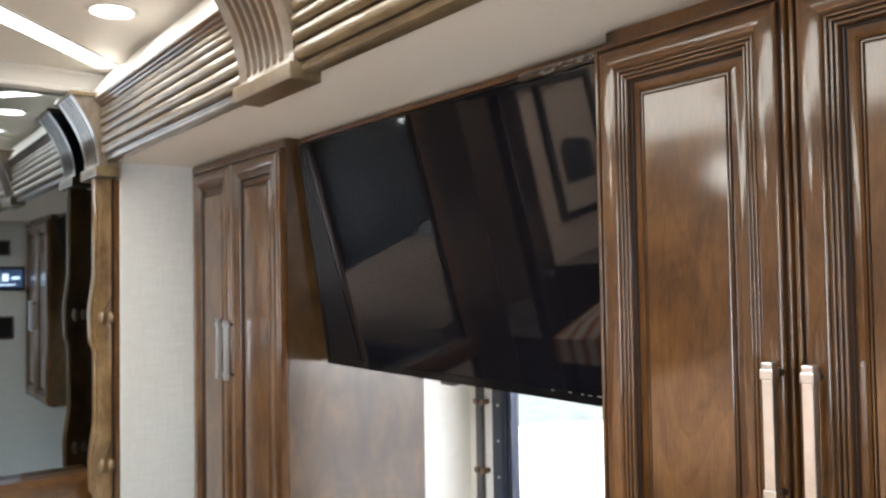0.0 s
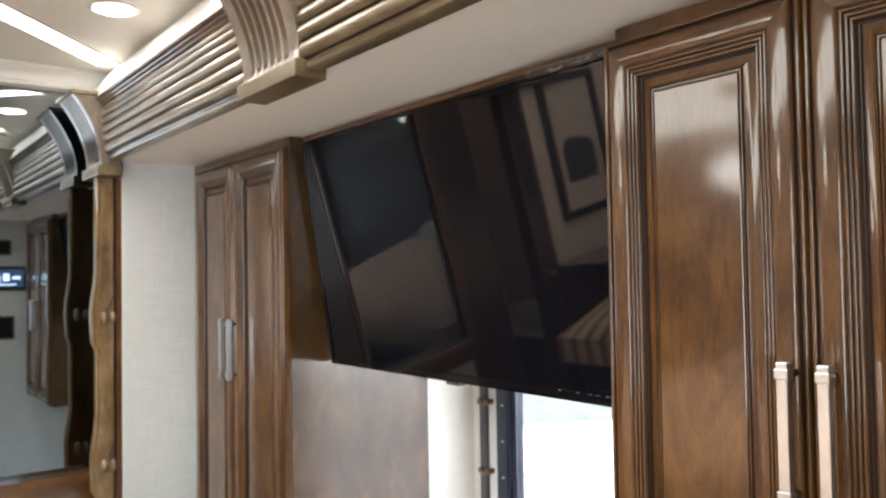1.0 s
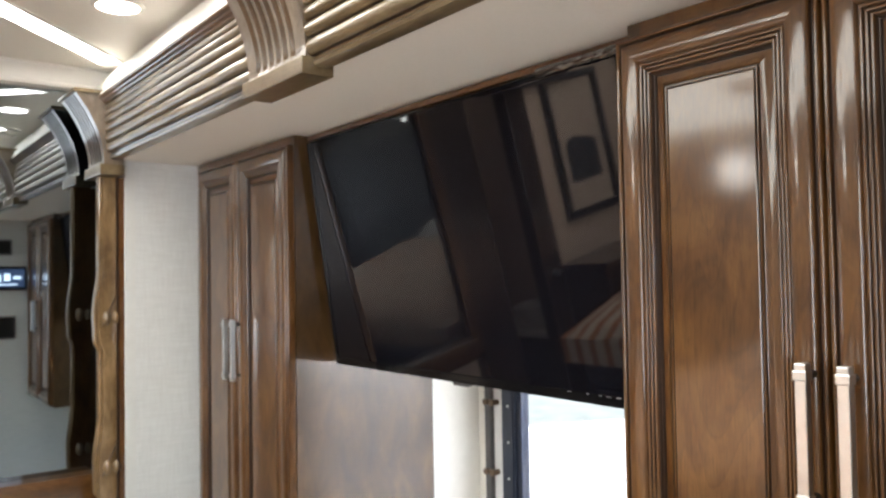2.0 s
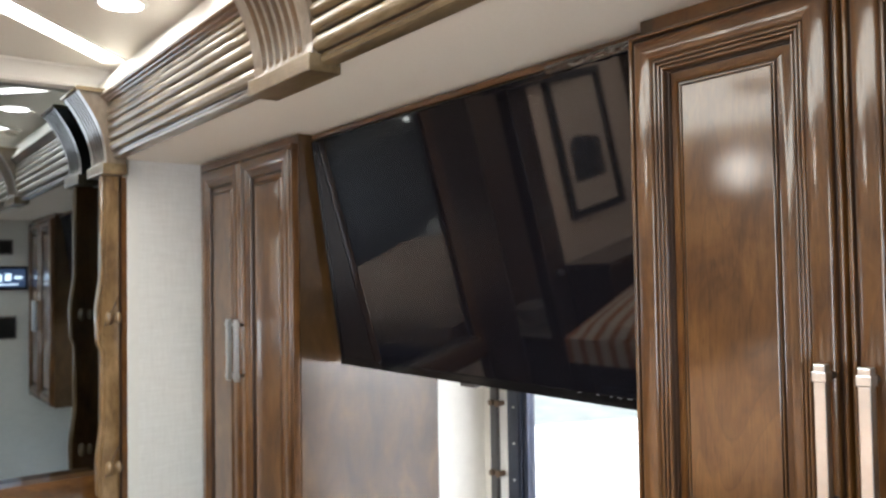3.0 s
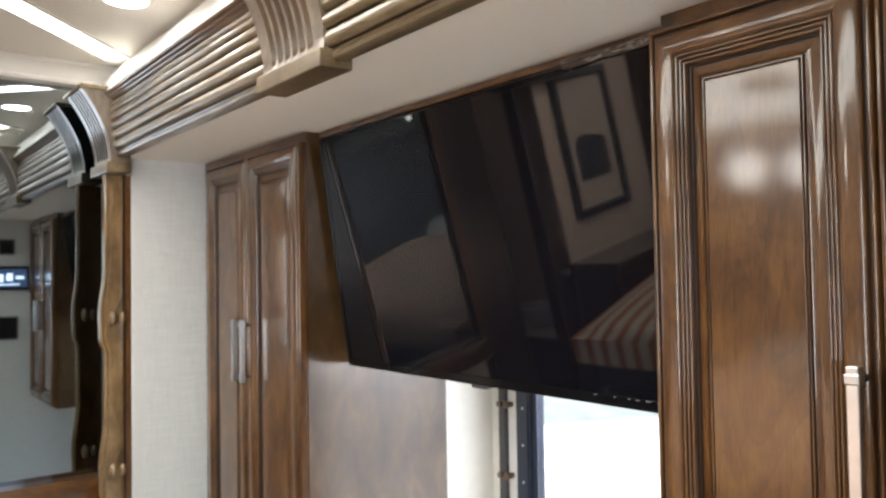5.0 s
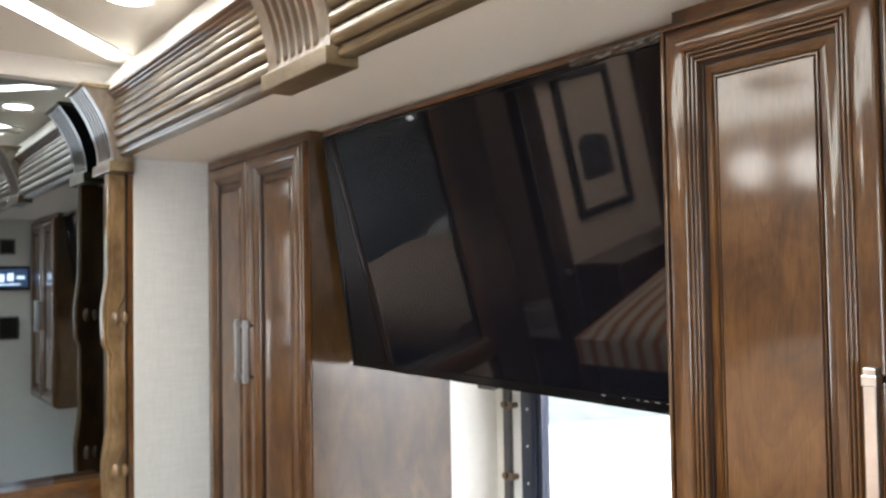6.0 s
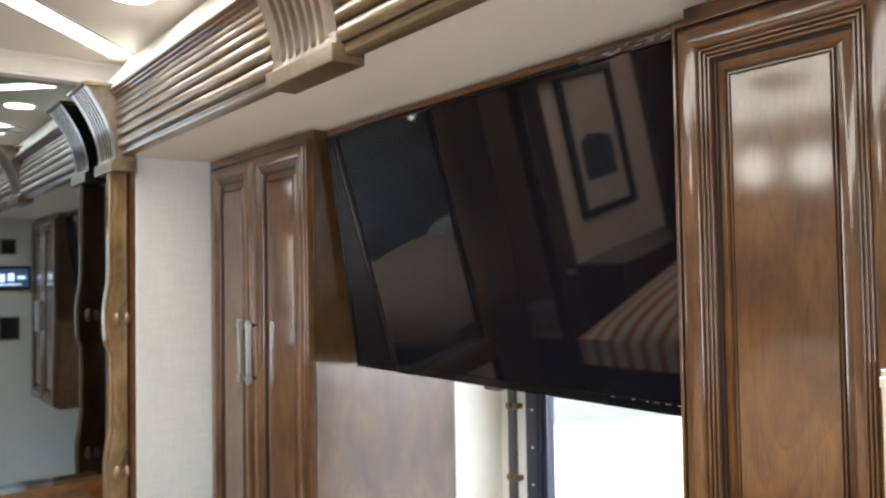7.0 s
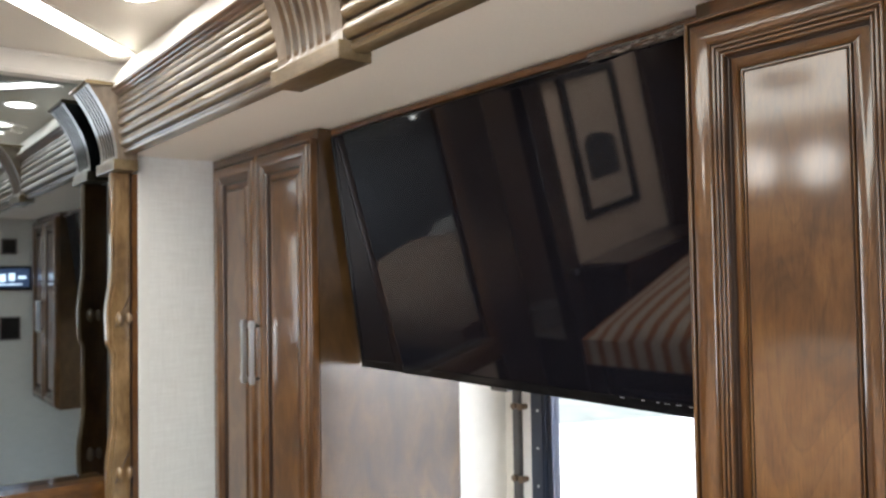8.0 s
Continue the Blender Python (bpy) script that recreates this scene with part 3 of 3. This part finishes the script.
# ---- window ----
win = thing("window_1", "dark blue framed sliding window over a white outdoors", "window")
win["kind"] = "structure"
fy0, fy1 = BACK_Y - 0.014, BACK_Y + 0.03
part("window_frame", boxes((WIN_L - 0.012, WIN_L + 0.031, fy0, fy1, WIN_B, WIN_T), (WIN_R - 0.052, WIN_R, fy0, fy1, WIN_B, WIN_T), (WIN_L + 0.031, WIN_R - 0.052, fy0, fy1, WIN_T - 0.05, WIN_T), (WIN_L + 0.031, WIN_R - 0.052, fy0, fy1, WIN_B, WIN_B + 0.05), bevel=0.003), blue_frame, win)
part("sash", boxes((WIN_L + 0.040, WIN_L + 0.056, fy0 + 0.008, fy1 - 0.006, WIN_B + 0.05, WIN_T - 0.05), (WIN_L + 0.032, WIN_L + 0.038, fy0 + 0.002, fy1 - 0.006, WIN_B + 0.05, WIN_T - 0.05), bevel=0.003), blue_frame, win)
gm, gnt, gb = mat("window_glass")
gb.inputs["Transmission Weight"].default_value = 1.0
gb.inputs["Roughness"].default_value = 0.0
gb.inputs["IOR"].default_value = 1.05
pane = part("pane", boxes((WIN_L + 0.056, WIN_R - 0.052, BACK_Y + 0.006, BACK_Y + 0.010, WIN_B + 0.05, WIN_T - 0.05)), gm, win)
pane.visible_shadow = False
for z in (0.80, 0.96, 1.055, 1.15, 1.25):
    g = bmesh.new()
    cylinder(g, (WIN_L + 0.014, fy0 - 0.002, z), (WIN_L + 0.014, fy0 + 0.002, z), 0.0032, 0.0032, 10)
    part("screw", g, steel, win)
# shade track with its clips
tr = thing("shade_track", "grey vertical shade track with two brass clips beside the window", "window shade")
part("rail", boxes((WIN_L - 0.074, WIN_L - 0.050, BACK_Y - 0.020, BACK_Y - 0.001, 0.60, 1.33), bevel=0.002), grey_track, tr)
part("strip", boxes((WIN_L - 0.049, WIN_L - 0.014, BACK_Y - 0.008, BACK_Y - 0.001, 0.60, 1.33)), white_plastic, tr, "white strip")
for z in (1.155, 0.969):
    g = bmesh.new()
    cylinder(g, (WIN_L - 0.034, BACK_Y - 0.032, z), (WIN_L - 0.034, BACK_Y - 0.008, z), 0.0095, 0.007, 14)
    cylinder(g, (WIN_L - 0.058, BACK_Y - 0.034, z), (WIN_L - 0.058, BACK_Y - 0.02, z), 0.0085, 0.007, 14)
    box(g, WIN_L - 0.070, WIN_L - 0.036, BACK_Y - 0.026, BACK_Y - 0.018, z - 0.006, z + 0.006)
    part("clip", g, brass, tr, "brass clip", smooth=40)

# ---- ceiling lights ----
def puck(x, y, z=CEIL):
    th = thing("ceiling_spotlight", "round flush LED spotlight shining in the white ceiling", "ceiling light", group="ceiling spotlights")
    g = bmesh.new()
    cylinder(g, (x, y, z - 0.004), (x, y, z + 0.006), 0.046, 0.046, 32)
    part("lens", g, lamp_glow, th)
    g = bmesh.new()
    a, b = [], []
    for k in range(32):
        c, s = math.cos(2 * math.pi * k / 32), math.sin(2 * math.pi * k / 32)
        a.append((g.verts.new((x + 0.047 * c, y + 0.047 * s, z - 0.005)), g.verts.new((x + 0.056 * c, y + 0.056 * s, z - 0.003)), g.verts.new((x + 0.058 * c, y + 0.058 * s, z))))
    for k in range(32):
        p, q = a[k], a[(k + 1) % 32]
        g.faces.new((p[0], q[0], q[1], p[1]))
        g.faces.new((p[1], q[1], q[2], p[2]))
    part("ring", g, white_trim, th, smooth=50)
    return th


# beyond the first two, spotlights are added out of view to light the room
for x, y in ((-1.81, 0.505), (-1.31, 0.45), (-0.84, 0.505), (0.14, 0.505), (0.95, 0.15), (0.95, -0.55), (0.45, -1.25), (-0.84, -1.60), (1.0, -1.40)):
    puck(x, y)


# strip lights: a zigzag of flush glowing channels on both sides of the ceiling
def strip(p, q):
    th = thing("strip_light", "glowing flush LED strip set diagonally in the ceiling", "ceiling light", group="ceiling strip lights")
    p, q = Vector((*p, 0)), Vector((*q, 0))
    d = (q - p).normalized()
    n = Vector((-d.y, d.x, 0))

    def slab(u0, u1, s0, s1, z0, z1):
        g = bmesh.new()
        c = [p + d * s0 + n * u0, p + d * s1 + n * u0, p + d * s1 + n * u1, p + d * s0 + n * u1]
        lo = [g.verts.new((v.x, v.y, z0)) for v in c]
        hi = [g.verts.new((v.x, v.y, z1)) for v in c]
        g.faces.new(lo)
        g.faces.new(hi[::-1])
        for i in range(4):
            j = (i + 1) % 4
            g.faces.new((lo[i], lo[j], hi[j], hi[i]))
        return g

    L = (q - p).length
    part("diffuser", slab(-0.032, 0.032, 0.06, L - 0.06, CEIL - 0.004, CEIL), strip_glow, th)
    part("edge", slab(-0.038, -0.0325, 0.0, L, CEIL - 0.006, CEIL), white_trim, th)
    part("edge", slab(0.0325, 0.038, 0.0, L, CEIL - 0.006, CEIL), white_trim, th)
    part("end_cap", slab(-0.034, 0.034, 0.012, 0.058, CEIL - 0.009, CEIL), soffit_paint, th, "pale end cap")


ZIG = ((-2.335, 0.652), (-1.755, 0.10), (-1.30, 0.615), (-0.815, 0.10), (-0.33, 0.615), (0.155, 0.10), (0.64, 0.615))
for a, b in zip(ZIG, ZIG[1:]):
    a, b = Vector(a), Vector(b)
    e = (b - a).normalized() * 0.045
    strip(a if a.x < -2.2 else a + e, b - e)

# ---- control panel and vents on the far side wall of the slide-out ----
panel = thing("control_panel", "wall control panel with a lit blue display on white wallpaper", "control panel")
XW = SLIDE_R
part("frame", boxes((XW - 0.014, XW, 0.662, 0.846, 1.455, 1.585), bevel=0.004), black_plastic, panel, "black frame")
dm, dnt, db = mat("lit_display")
db.inputs["Base Color"].default_value = (0.05, 0.08, 0.16, 1)
db.inputs["Emission Color"].default_value = (0.30, 0.45, 0.85, 1)
db.inputs["Emission Strength"].default_value = 0.03
db.inputs["Roughness"].default_value = 0.1
part("display", boxes((XW - 0.016, XW - 0.0141, 0.672, 0.836, 1.470, 1.570)), dm, panel, "blue lit display")
barm = glow("display_bar", (0.62, 0.80, 1.0), 0.5)
for y0, y1, z0, z1 in ((0.69, 0.72, 1.50, 1.54), (0.735, 0.765, 1.505, 1.545), (0.78, 0.82, 1.515, 1.53), (0.69, 0.80, 1.482, 1.488)):
    part("reading_bar", boxes((XW - 0.0175, XW - 0.0161, y0, y1, z0, z1)), barm, panel)


def vent(y0, y1, z0, z1):
    th = thing("wall_switch_plate", "small dark square switch plate on white wallpaper", "switch", group="switch plates")
    part("plate", boxes((XW - 0.008, XW, y0 - 0.008, y1 + 0.008, z0 - 0.008, z1 + 0.008), bevel=0.002), plate_grey, th)
    part("inset", boxes((XW - 0.012, XW - 0.0081, y0, y1, z0, z1), bevel=0.0015), black_plastic, th)


vent(0.705, 0.768, 1.655, 1.725)
vent(0.700, 0.785, 1.195, 1.305)

# ---- clear film left over the top edge of the television ----
film = thing("protective_film", "crumpled clear protective film along the top of the television", "plastic film")
g = bmesh.new()
rng = random.Random(4)
nx, nz = 44, 4
rows = []
for j in range(nz + 1):
    rows.append([])
    for i in range(nx + 1):
        u = i / nx
        x = -0.86 + 0.185 * u
        lump = 0.010 * (0.4 + u) * (noise.noise(Vector((x * 22, j * 0.9, 3.0))) + 0.4 * noise.noise(Vector((x * 60, j * 1.7, 9.0))))
        z = 1.811 + j * 0.0035 + 0.35 * lump
        rows[-1].append(g.verts.new((x, 0.884 - 0.006 * math.sin(math.pi * j / nz) + lump * 0.5, z)))
for r0, r1 in zip(rows, rows[1:]):
    for i in range(nx):
        g.faces.new((r0[i], r0[i + 1], r1[i + 1], r1[i]))
part("sheet", g, film_clear, film)
film_clear.node_tree.nodes["Principled BSDF"].inputs["Transmission Weight"].default_value = 0.85

# ---- front wall: doorway, picture ----
def casing(y0, y1):
    return boxes((MIRROR_X - T - 0.004, MIRROR_X + 0.022, y0, y1, 0, 2.04), bevel=0.004)


dr = thing("door_1", "dark brown wooden door standing half open in its frame", "door")
dr["kind"] = "structure"
part("door_leaf", boxes((MIRROR_X - 0.045, MIRROR_X - 0.012, -0.34, -0.115, 0.01, 2.0), bevel=0.003), dark_wood, dr, "dark wooden sliding leaf")
part("casing", casing(-0.66, -0.545), dark_wood, dr)
part("casing", casing(-0.15, -0.112), dark_wood, dr)
part("casing", boxes((MIRROR_X - T - 0.004, MIRROR_X + 0.022, -0.66, -0.112, 2.041, 2.10), bevel=0.004), dark_wood, dr)
g = bmesh.new()
cylinder(g, (MIRROR_X + 0.022, -0.60, 1.05), (MIRROR_X + 0.05, -0.60, 1.05), 0.012, 0.016, 14)
part("door_handle", g, steel, dr, smooth=40)

pic = thing("framed_picture", "black framed print with a dark shape on a pale mount", "picture")
X0 = MIRROR_X
py0, py1, pz0, pz1 = -1.155, -0.775, 1.24, 1.90
fw = 0.035
part("frame", boxes((X0, X0 + 0.025, py0, py0 + fw, pz0, pz1), (X0, X0 + 0.025, py1 - fw, py1, pz0, pz1), (X0, X0 + 0.025, py0 + fw, py1 - fw, pz0, pz0 + fw), (X0, X0 + 0.025, py0 + fw, py1 - fw, pz1 - fw, pz1), bevel=0.003), black_plastic, pic)
part("mount", boxes((X0, X0 + 0.008, py0 + fw, py1 - fw, pz0 + fw, pz1 - fw)), plain("mount_card", (0.60, 0.48, 0.40), 0.7, vary=0.04), pic, "pale mount")
g = bmesh.new()
pts = []
for k in range(28):
    u = k / 27
    top = 1.56 + 0.03 * noise.noise(Vector((u * 2, 2.0, 0))) + 0.04 * math.sin(math.pi * u) ** 0.5
    pts.append((g.verts.new((X0 + 0.011, py0 + 0.085 + (py1 - py0 - 0.17) * u, 1.40)), g.verts.new((X0 + 0.011, py0 + 0.085 + (py1 - py0 - 0.17) * u, top))))
for p, q in zip(pts, pts[1:]):
    g.faces.new((p[0], q[0], q[1], p[1]))
part("print", g, plain("ink", (0.05, 0.05, 0.055), 0.6, vary=0.5, scale=20), pic, "dark blurred print")

# low dark cabinet along the front wall, with a white pillow on it
cab = thing("low_cabinet", "low dark wooden cabinet against the wall under the picture", "cabinet")
part("body", boxes((MIRROR_X + 0.002, MIRROR_X + 0.26, -1.78, -0.665, 0.05, 1.04), bevel=0.004), dark_wood, cab)
part("top", boxes((MIRROR_X + 0.002, MIRROR_X + 0.275, -1.785, -0.663, 1.041, 1.065), bevel=0.004), dark_wood, cab)
part("plinth", boxes((MIRROR_X + 0.02, MIRROR_X + 0.24, -1.75, -0.69, 0.0, 0.049)), black_plastic, cab)


def cushion(name, x0, x1, y0, y1, z0, z1, crown, tilt=0.0):
    g = bmesh.new()
    n = 16
    lo, hi = [], []
    for j in range(n + 1):
        lo.append([]), hi.append([])
        for i in range(n + 1):
            u, v = -1 + 2 * i / n, -1 + 2 * j / n
            e = max(0.0, (1 - abs(u) ** 5) * (1 - abs(v) ** 5)) ** 0.5
            x, y = x0 + (x1 - x0) * (u + 1) / 2, y0 + (y1 - y0) * (v + 1) / 2
            wob = 0.008 * noise.noise(Vector((x * 5, y * 5, 1.0)))
            hi[-1].append((x, y, z1 - crown * (1 - e) + wob * e + tilt * (y1 - y)))
            lo[-1].append((x, y, z0))
    H = [[g.verts.new(p) for p in r] for r in hi]
    Lo = [[g.verts.new(p) for p in r] for r in lo]
    for j in range(n):
        for i in range(n):
            g.faces.new((H[j][i], H[j][i + 1], H[j + 1][i + 1], H[j + 1][i]))
            g.faces.new((Lo[j][i], Lo[j + 1][i], Lo[j + 1][i + 1], Lo[j][i + 1]))
    for i in range(n):
        g.faces.new((H[0][i], Lo[0][i], Lo[0][i + 1], H[0][i + 1]))
        g.faces.new((H[n][i + 1], Lo[n][i + 1], Lo[n][i], H[n][i]))
        g.faces.new((H[i + 1][0], Lo[i + 1][0], Lo[i][0], H[i][0]))
        g.faces.new((H[i][n], Lo[i][n], Lo[i + 1][n], H[i + 1][n]))
    return g


# ---- bed ----
sm, snt, sb = mat("striped_cotton")
tc = snt.nodes.new("ShaderNodeTexCoord")
sep = snt.nodes.new("ShaderNodeSeparateXYZ")
snt.links.new(tc.outputs["Object"], sep.inputs[0])
wv = snt.nodes.new("ShaderNodeMath")
wv.operation = "MULTIPLY"
wv.inputs[1].default_value = 2 * math.pi / 0.072
snt.links.new(sep.outputs["X"], wv.inputs[0])
sn = snt.nodes.new("ShaderNodeMath")
sn.operation = "SINE"
snt.links.new(wv.outputs[0], sn.inputs[0])
mr = node(snt, "ShaderNodeMapRange", **{"From Min": -1.0, "From Max": 1.0})
snt.links.new(sn.outputs[0], mr.inputs["Value"])
snt.links.new(ramp(snt, mr.outputs[0], [(0.0, (0.50, 0.17, 0.06)), (0.30, (0.55, 0.22, 0.09)), (0.42, (0.72, 0.60, 0.50)), (1.0, (0.76, 0.66, 0.58))]), sb.inputs["Base Color"])
sb.inputs["Roughness"].default_value = 0.9
weave = node(snt, "ShaderNodeTexNoise", Scale=300.0, Detail=2.0)
snt.links.new(tc.outputs["Object"], weave.inputs["Vector"])
bp = node(snt, "ShaderNodeBump", Strength=0.3, Distance=0.002)
snt.links.new(weave.outputs["Fac"], bp.inputs["Height"])
snt.links.new(bp.outputs[0], sb.inputs["Normal"])
navy = plain("navy_fabric", (0.02, 0.025, 0.045), 0.85, vary=0.15, scale=120, bump=0.2)
sheet = plain("white_cotton", (0.72, 0.70, 0.68), 0.85, vary=0.04, scale=60, bump=0.2)
bed = thing("bed", "made bed with an orange-striped cover on a navy base", "bed")
part("base", boxes((-2.06, -0.35, -1.74, -0.27, 0.0, 0.68), bevel=0.02), navy, bed, "navy upholstered base")
part("cover", cushion("cover", -2.12, -0.30, -1.40, -0.22, 0.80, 0.955, 0.055, 0.16), sm, bed, "orange and white striped cover", smooth=60)
part("mattress", boxes((-2.09, -0.33, -1.76, -0.27, 0.685, 0.87), bevel=0.03), navy, bed, "navy bedskirt over the mattress")
for x in (-2.0, -1.0):
    pl = thing("pillow", "plump white cotton pillow on the bed", "pillow", group="pillows")
    part("case", cushion("case", x, x + 0.62, -1.75, -1.42, 0.87, 1.20, 0.13), sheet, pl, smooth=60)
# reeded fascia over the window across the bed
g = extrude_x([(-1.06 - y, z) for y, z in FASCIA], MIRROR_X + 0.002, REAR_X - 0.002)
tagged(mesh_ob("fascia_moulding", g, taupe, 38), "reeded glossy taupe-brown wooden fascia across the bed", "moulding", "fascia mouldings", "structure").location = (0, -0.105, 0)
# hall spotlights, also added and unseen, to brighten the hallway
puck(-2.75, -0.45)
puck(-3.2, -0.6)
puck(-3.6, -0.35)
# assumed window in the rear wall, unseen, around the added lamp
w2 = thing("window_2", "assumed bright window in the dark rear wall", "window")
w2["kind"] = "structure"
x0, x1 = REAR_X - 0.012, REAR_X + 0.04
part("window_frame", boxes((x0, x1, -1.69, -1.65, 0.91, 1.89), (x0, x1, -0.45, -0.41, 0.91, 1.89), (x0, x1, -1.65, -0.45, 1.85, 1.89), (x0, x1, -1.65, -0.45, 0.91, 0.95), bevel=0.004), blue_frame, w2)


# round wall lamps on the fascia across the bed
for x, z in ((-2.09, 1.975), (-1.80, 1.955)):
    lp = thing("wall_lamp", "round lit wall lamp on the fascia across the bed", "wall lamp", group="wall lamps")
    g = bmesh.new()
    cylinder(g, (x, -1.800, z), (x, -1.700, z), 0.020, 0.020, 20)
    part("stem", g, steel, lp, smooth=40)
    g = bmesh.new()
    cylinder(g, (x, -1.699, z), (x, -1.650, z), 0.090, 0.078, 32)
    part("shade", g, shade_glow, lp, "glowing white shade", smooth=40)

# glowing sheet added as the lit ceiling over the bed, round speaker in it
sk = thing("ceiling_panel_light", "large glowing sheet standing in for the lit ceiling over the bed", "ceiling light")
PX0, PX1, PY0, PY1 = -2.30, 0.30, -1.30, -0.34
part("diffuser", boxes((PX0, PX1, PY0, PY1, CEIL - 0.006, CEIL)), panel_glow, sk, "softly glowing sheet")
z0, z1 = CEIL - 0.014, CEIL
part("frame", boxes((PX0 - 0.03, PX0, PY0 - 0.03, PY1 + 0.03, z0, z1), (PX1, PX1 + 0.03, PY0 - 0.03, PY1 + 0.03, z0, z1), (PX0, PX1, PY0 - 0.03, PY0, z0, z1), (PX0, PX1, PY1, PY1 + 0.03, z0, z1), bevel=0.003), white_trim, sk)
spk = thing("ceiling_speaker", "round dark ceiling speaker below the glowing panel", "speaker")
g = bmesh.new()
cylinder(g, (-1.40, -0.70, CEIL - 0.022), (-1.40, -0.70, CEIL - 0.0065), 0.085, 0.092, 32)
part("grille", g, dark_metal, spk, smooth=40)
# lawn beyond the concrete
lawn = plain("lawn", (0.082, 0.094, 0.083), 0.9, vary=0.3, scale=2.0)
gl = bmesh.new()
edge_at, along, aside = Vector((-9.76, 9.69)), Vector((0.378, 0.926)) * 330, Vector((-0.926, 0.378)) * 330
v = [gl.verts.new((p.x, p.y, -1.09)) for p in (edge_at - along, edge_at + along, edge_at + along + aside, edge_at - along + aside)]
gl.faces.new(v)
setting("lawn", gl, lawn, "green lawn beyond the concrete", category="grass")

# dark curtain rail over the doorway
cr = thing("curtain_rail", "short black curtain rail above the doorway", "curtain rail")
part("rail", boxes((MIRROR_X + 0.030, MIRROR_X + 0.052, -0.95, -0.43, 1.868, 1.896), bevel=0.003), black_plastic, cr)
part("bracket", boxes((MIRROR_X + 0.0005, MIRROR_X + 0.0298, -0.93, -0.90, 1.872, 1.892)), black_plastic, cr)
part("bracket", boxes((MIRROR_X + 0.023, MIRROR_X + 0.0298, -0.60, -0.57, 1.872, 1.892)), black_plastic, cr)

# washbasin in the hallway
vb = thing("vanity_cabinet", "dark wooden vanity cabinet against the hallway wall", "cabinet")
part("body", boxes((-3.10, -2.62, -0.898, -0.68, 0.0, 0.70), bevel=0.003), dark_wood, vb)
part("top", boxes((-3.11, -2.61, -0.899, -0.67, 0.701, 0.725), bevel=0.003), soffit_paint, vb, "pale countertop")
bs = thing("wash_basin", "round white wash basin on the vanity countertop", "basin")
g = bmesh.new()
prof = [(0.045, 0.726), (0.070, 0.745), (0.088, 0.785), (0.094, 0.830), (0.090, 0.832), (0.082, 0.788), (0.060, 0.752), (0.0, 0.745)]
rings = [[g.verts.new((-2.87 + r * math.cos(2 * math.pi * k / 28), -0.79 + r * math.sin(2 * math.pi * k / 28), z)) for k in range(28)] for r, z in prof[:-1]]
for r0, r1 in zip(rings, rings[1:]):
    for k in range(28):
        g.faces.new((r0[k], r0[(k + 1) % 28], r1[(k + 1) % 28], r1[k]))
g.faces.new(rings[-1])
g.faces.new(rings[0][::-1])
part("bowl", g, white_plastic, bs, smooth=50)

# small reading light on the fascia across the bed
rl = thing("reading_light", "small round lit reading light on the fascia across the bed", "reading light")
g = bmesh.new()
cylinder(g, (-0.143, -1.760, 1.938), (-0.143, -1.730, 1.938), 0.034, 0.031, 24)
part("housing", g, steel, rl, "nickel housing", smooth=40)
g = bmesh.new()
cylinder(g, (-0.143, -1.7295, 1.938), (-0.143, -1.724, 1.938), 0.024, 0.022, 24)
part("lens", g, lamp_glow, rl, "glowing lens", smooth=40)

# dark panel in the corner beside the picture
cp = thing("corner_panel", "tall dark wooden corner panel standing on the low cabinet", "panel")
part("board", boxes((MIRROR_X + 0.001, MIRROR_X + 0.045, -1.795, -1.345, 1.066, 2.055), bevel=0.004), dark_wood, cp)
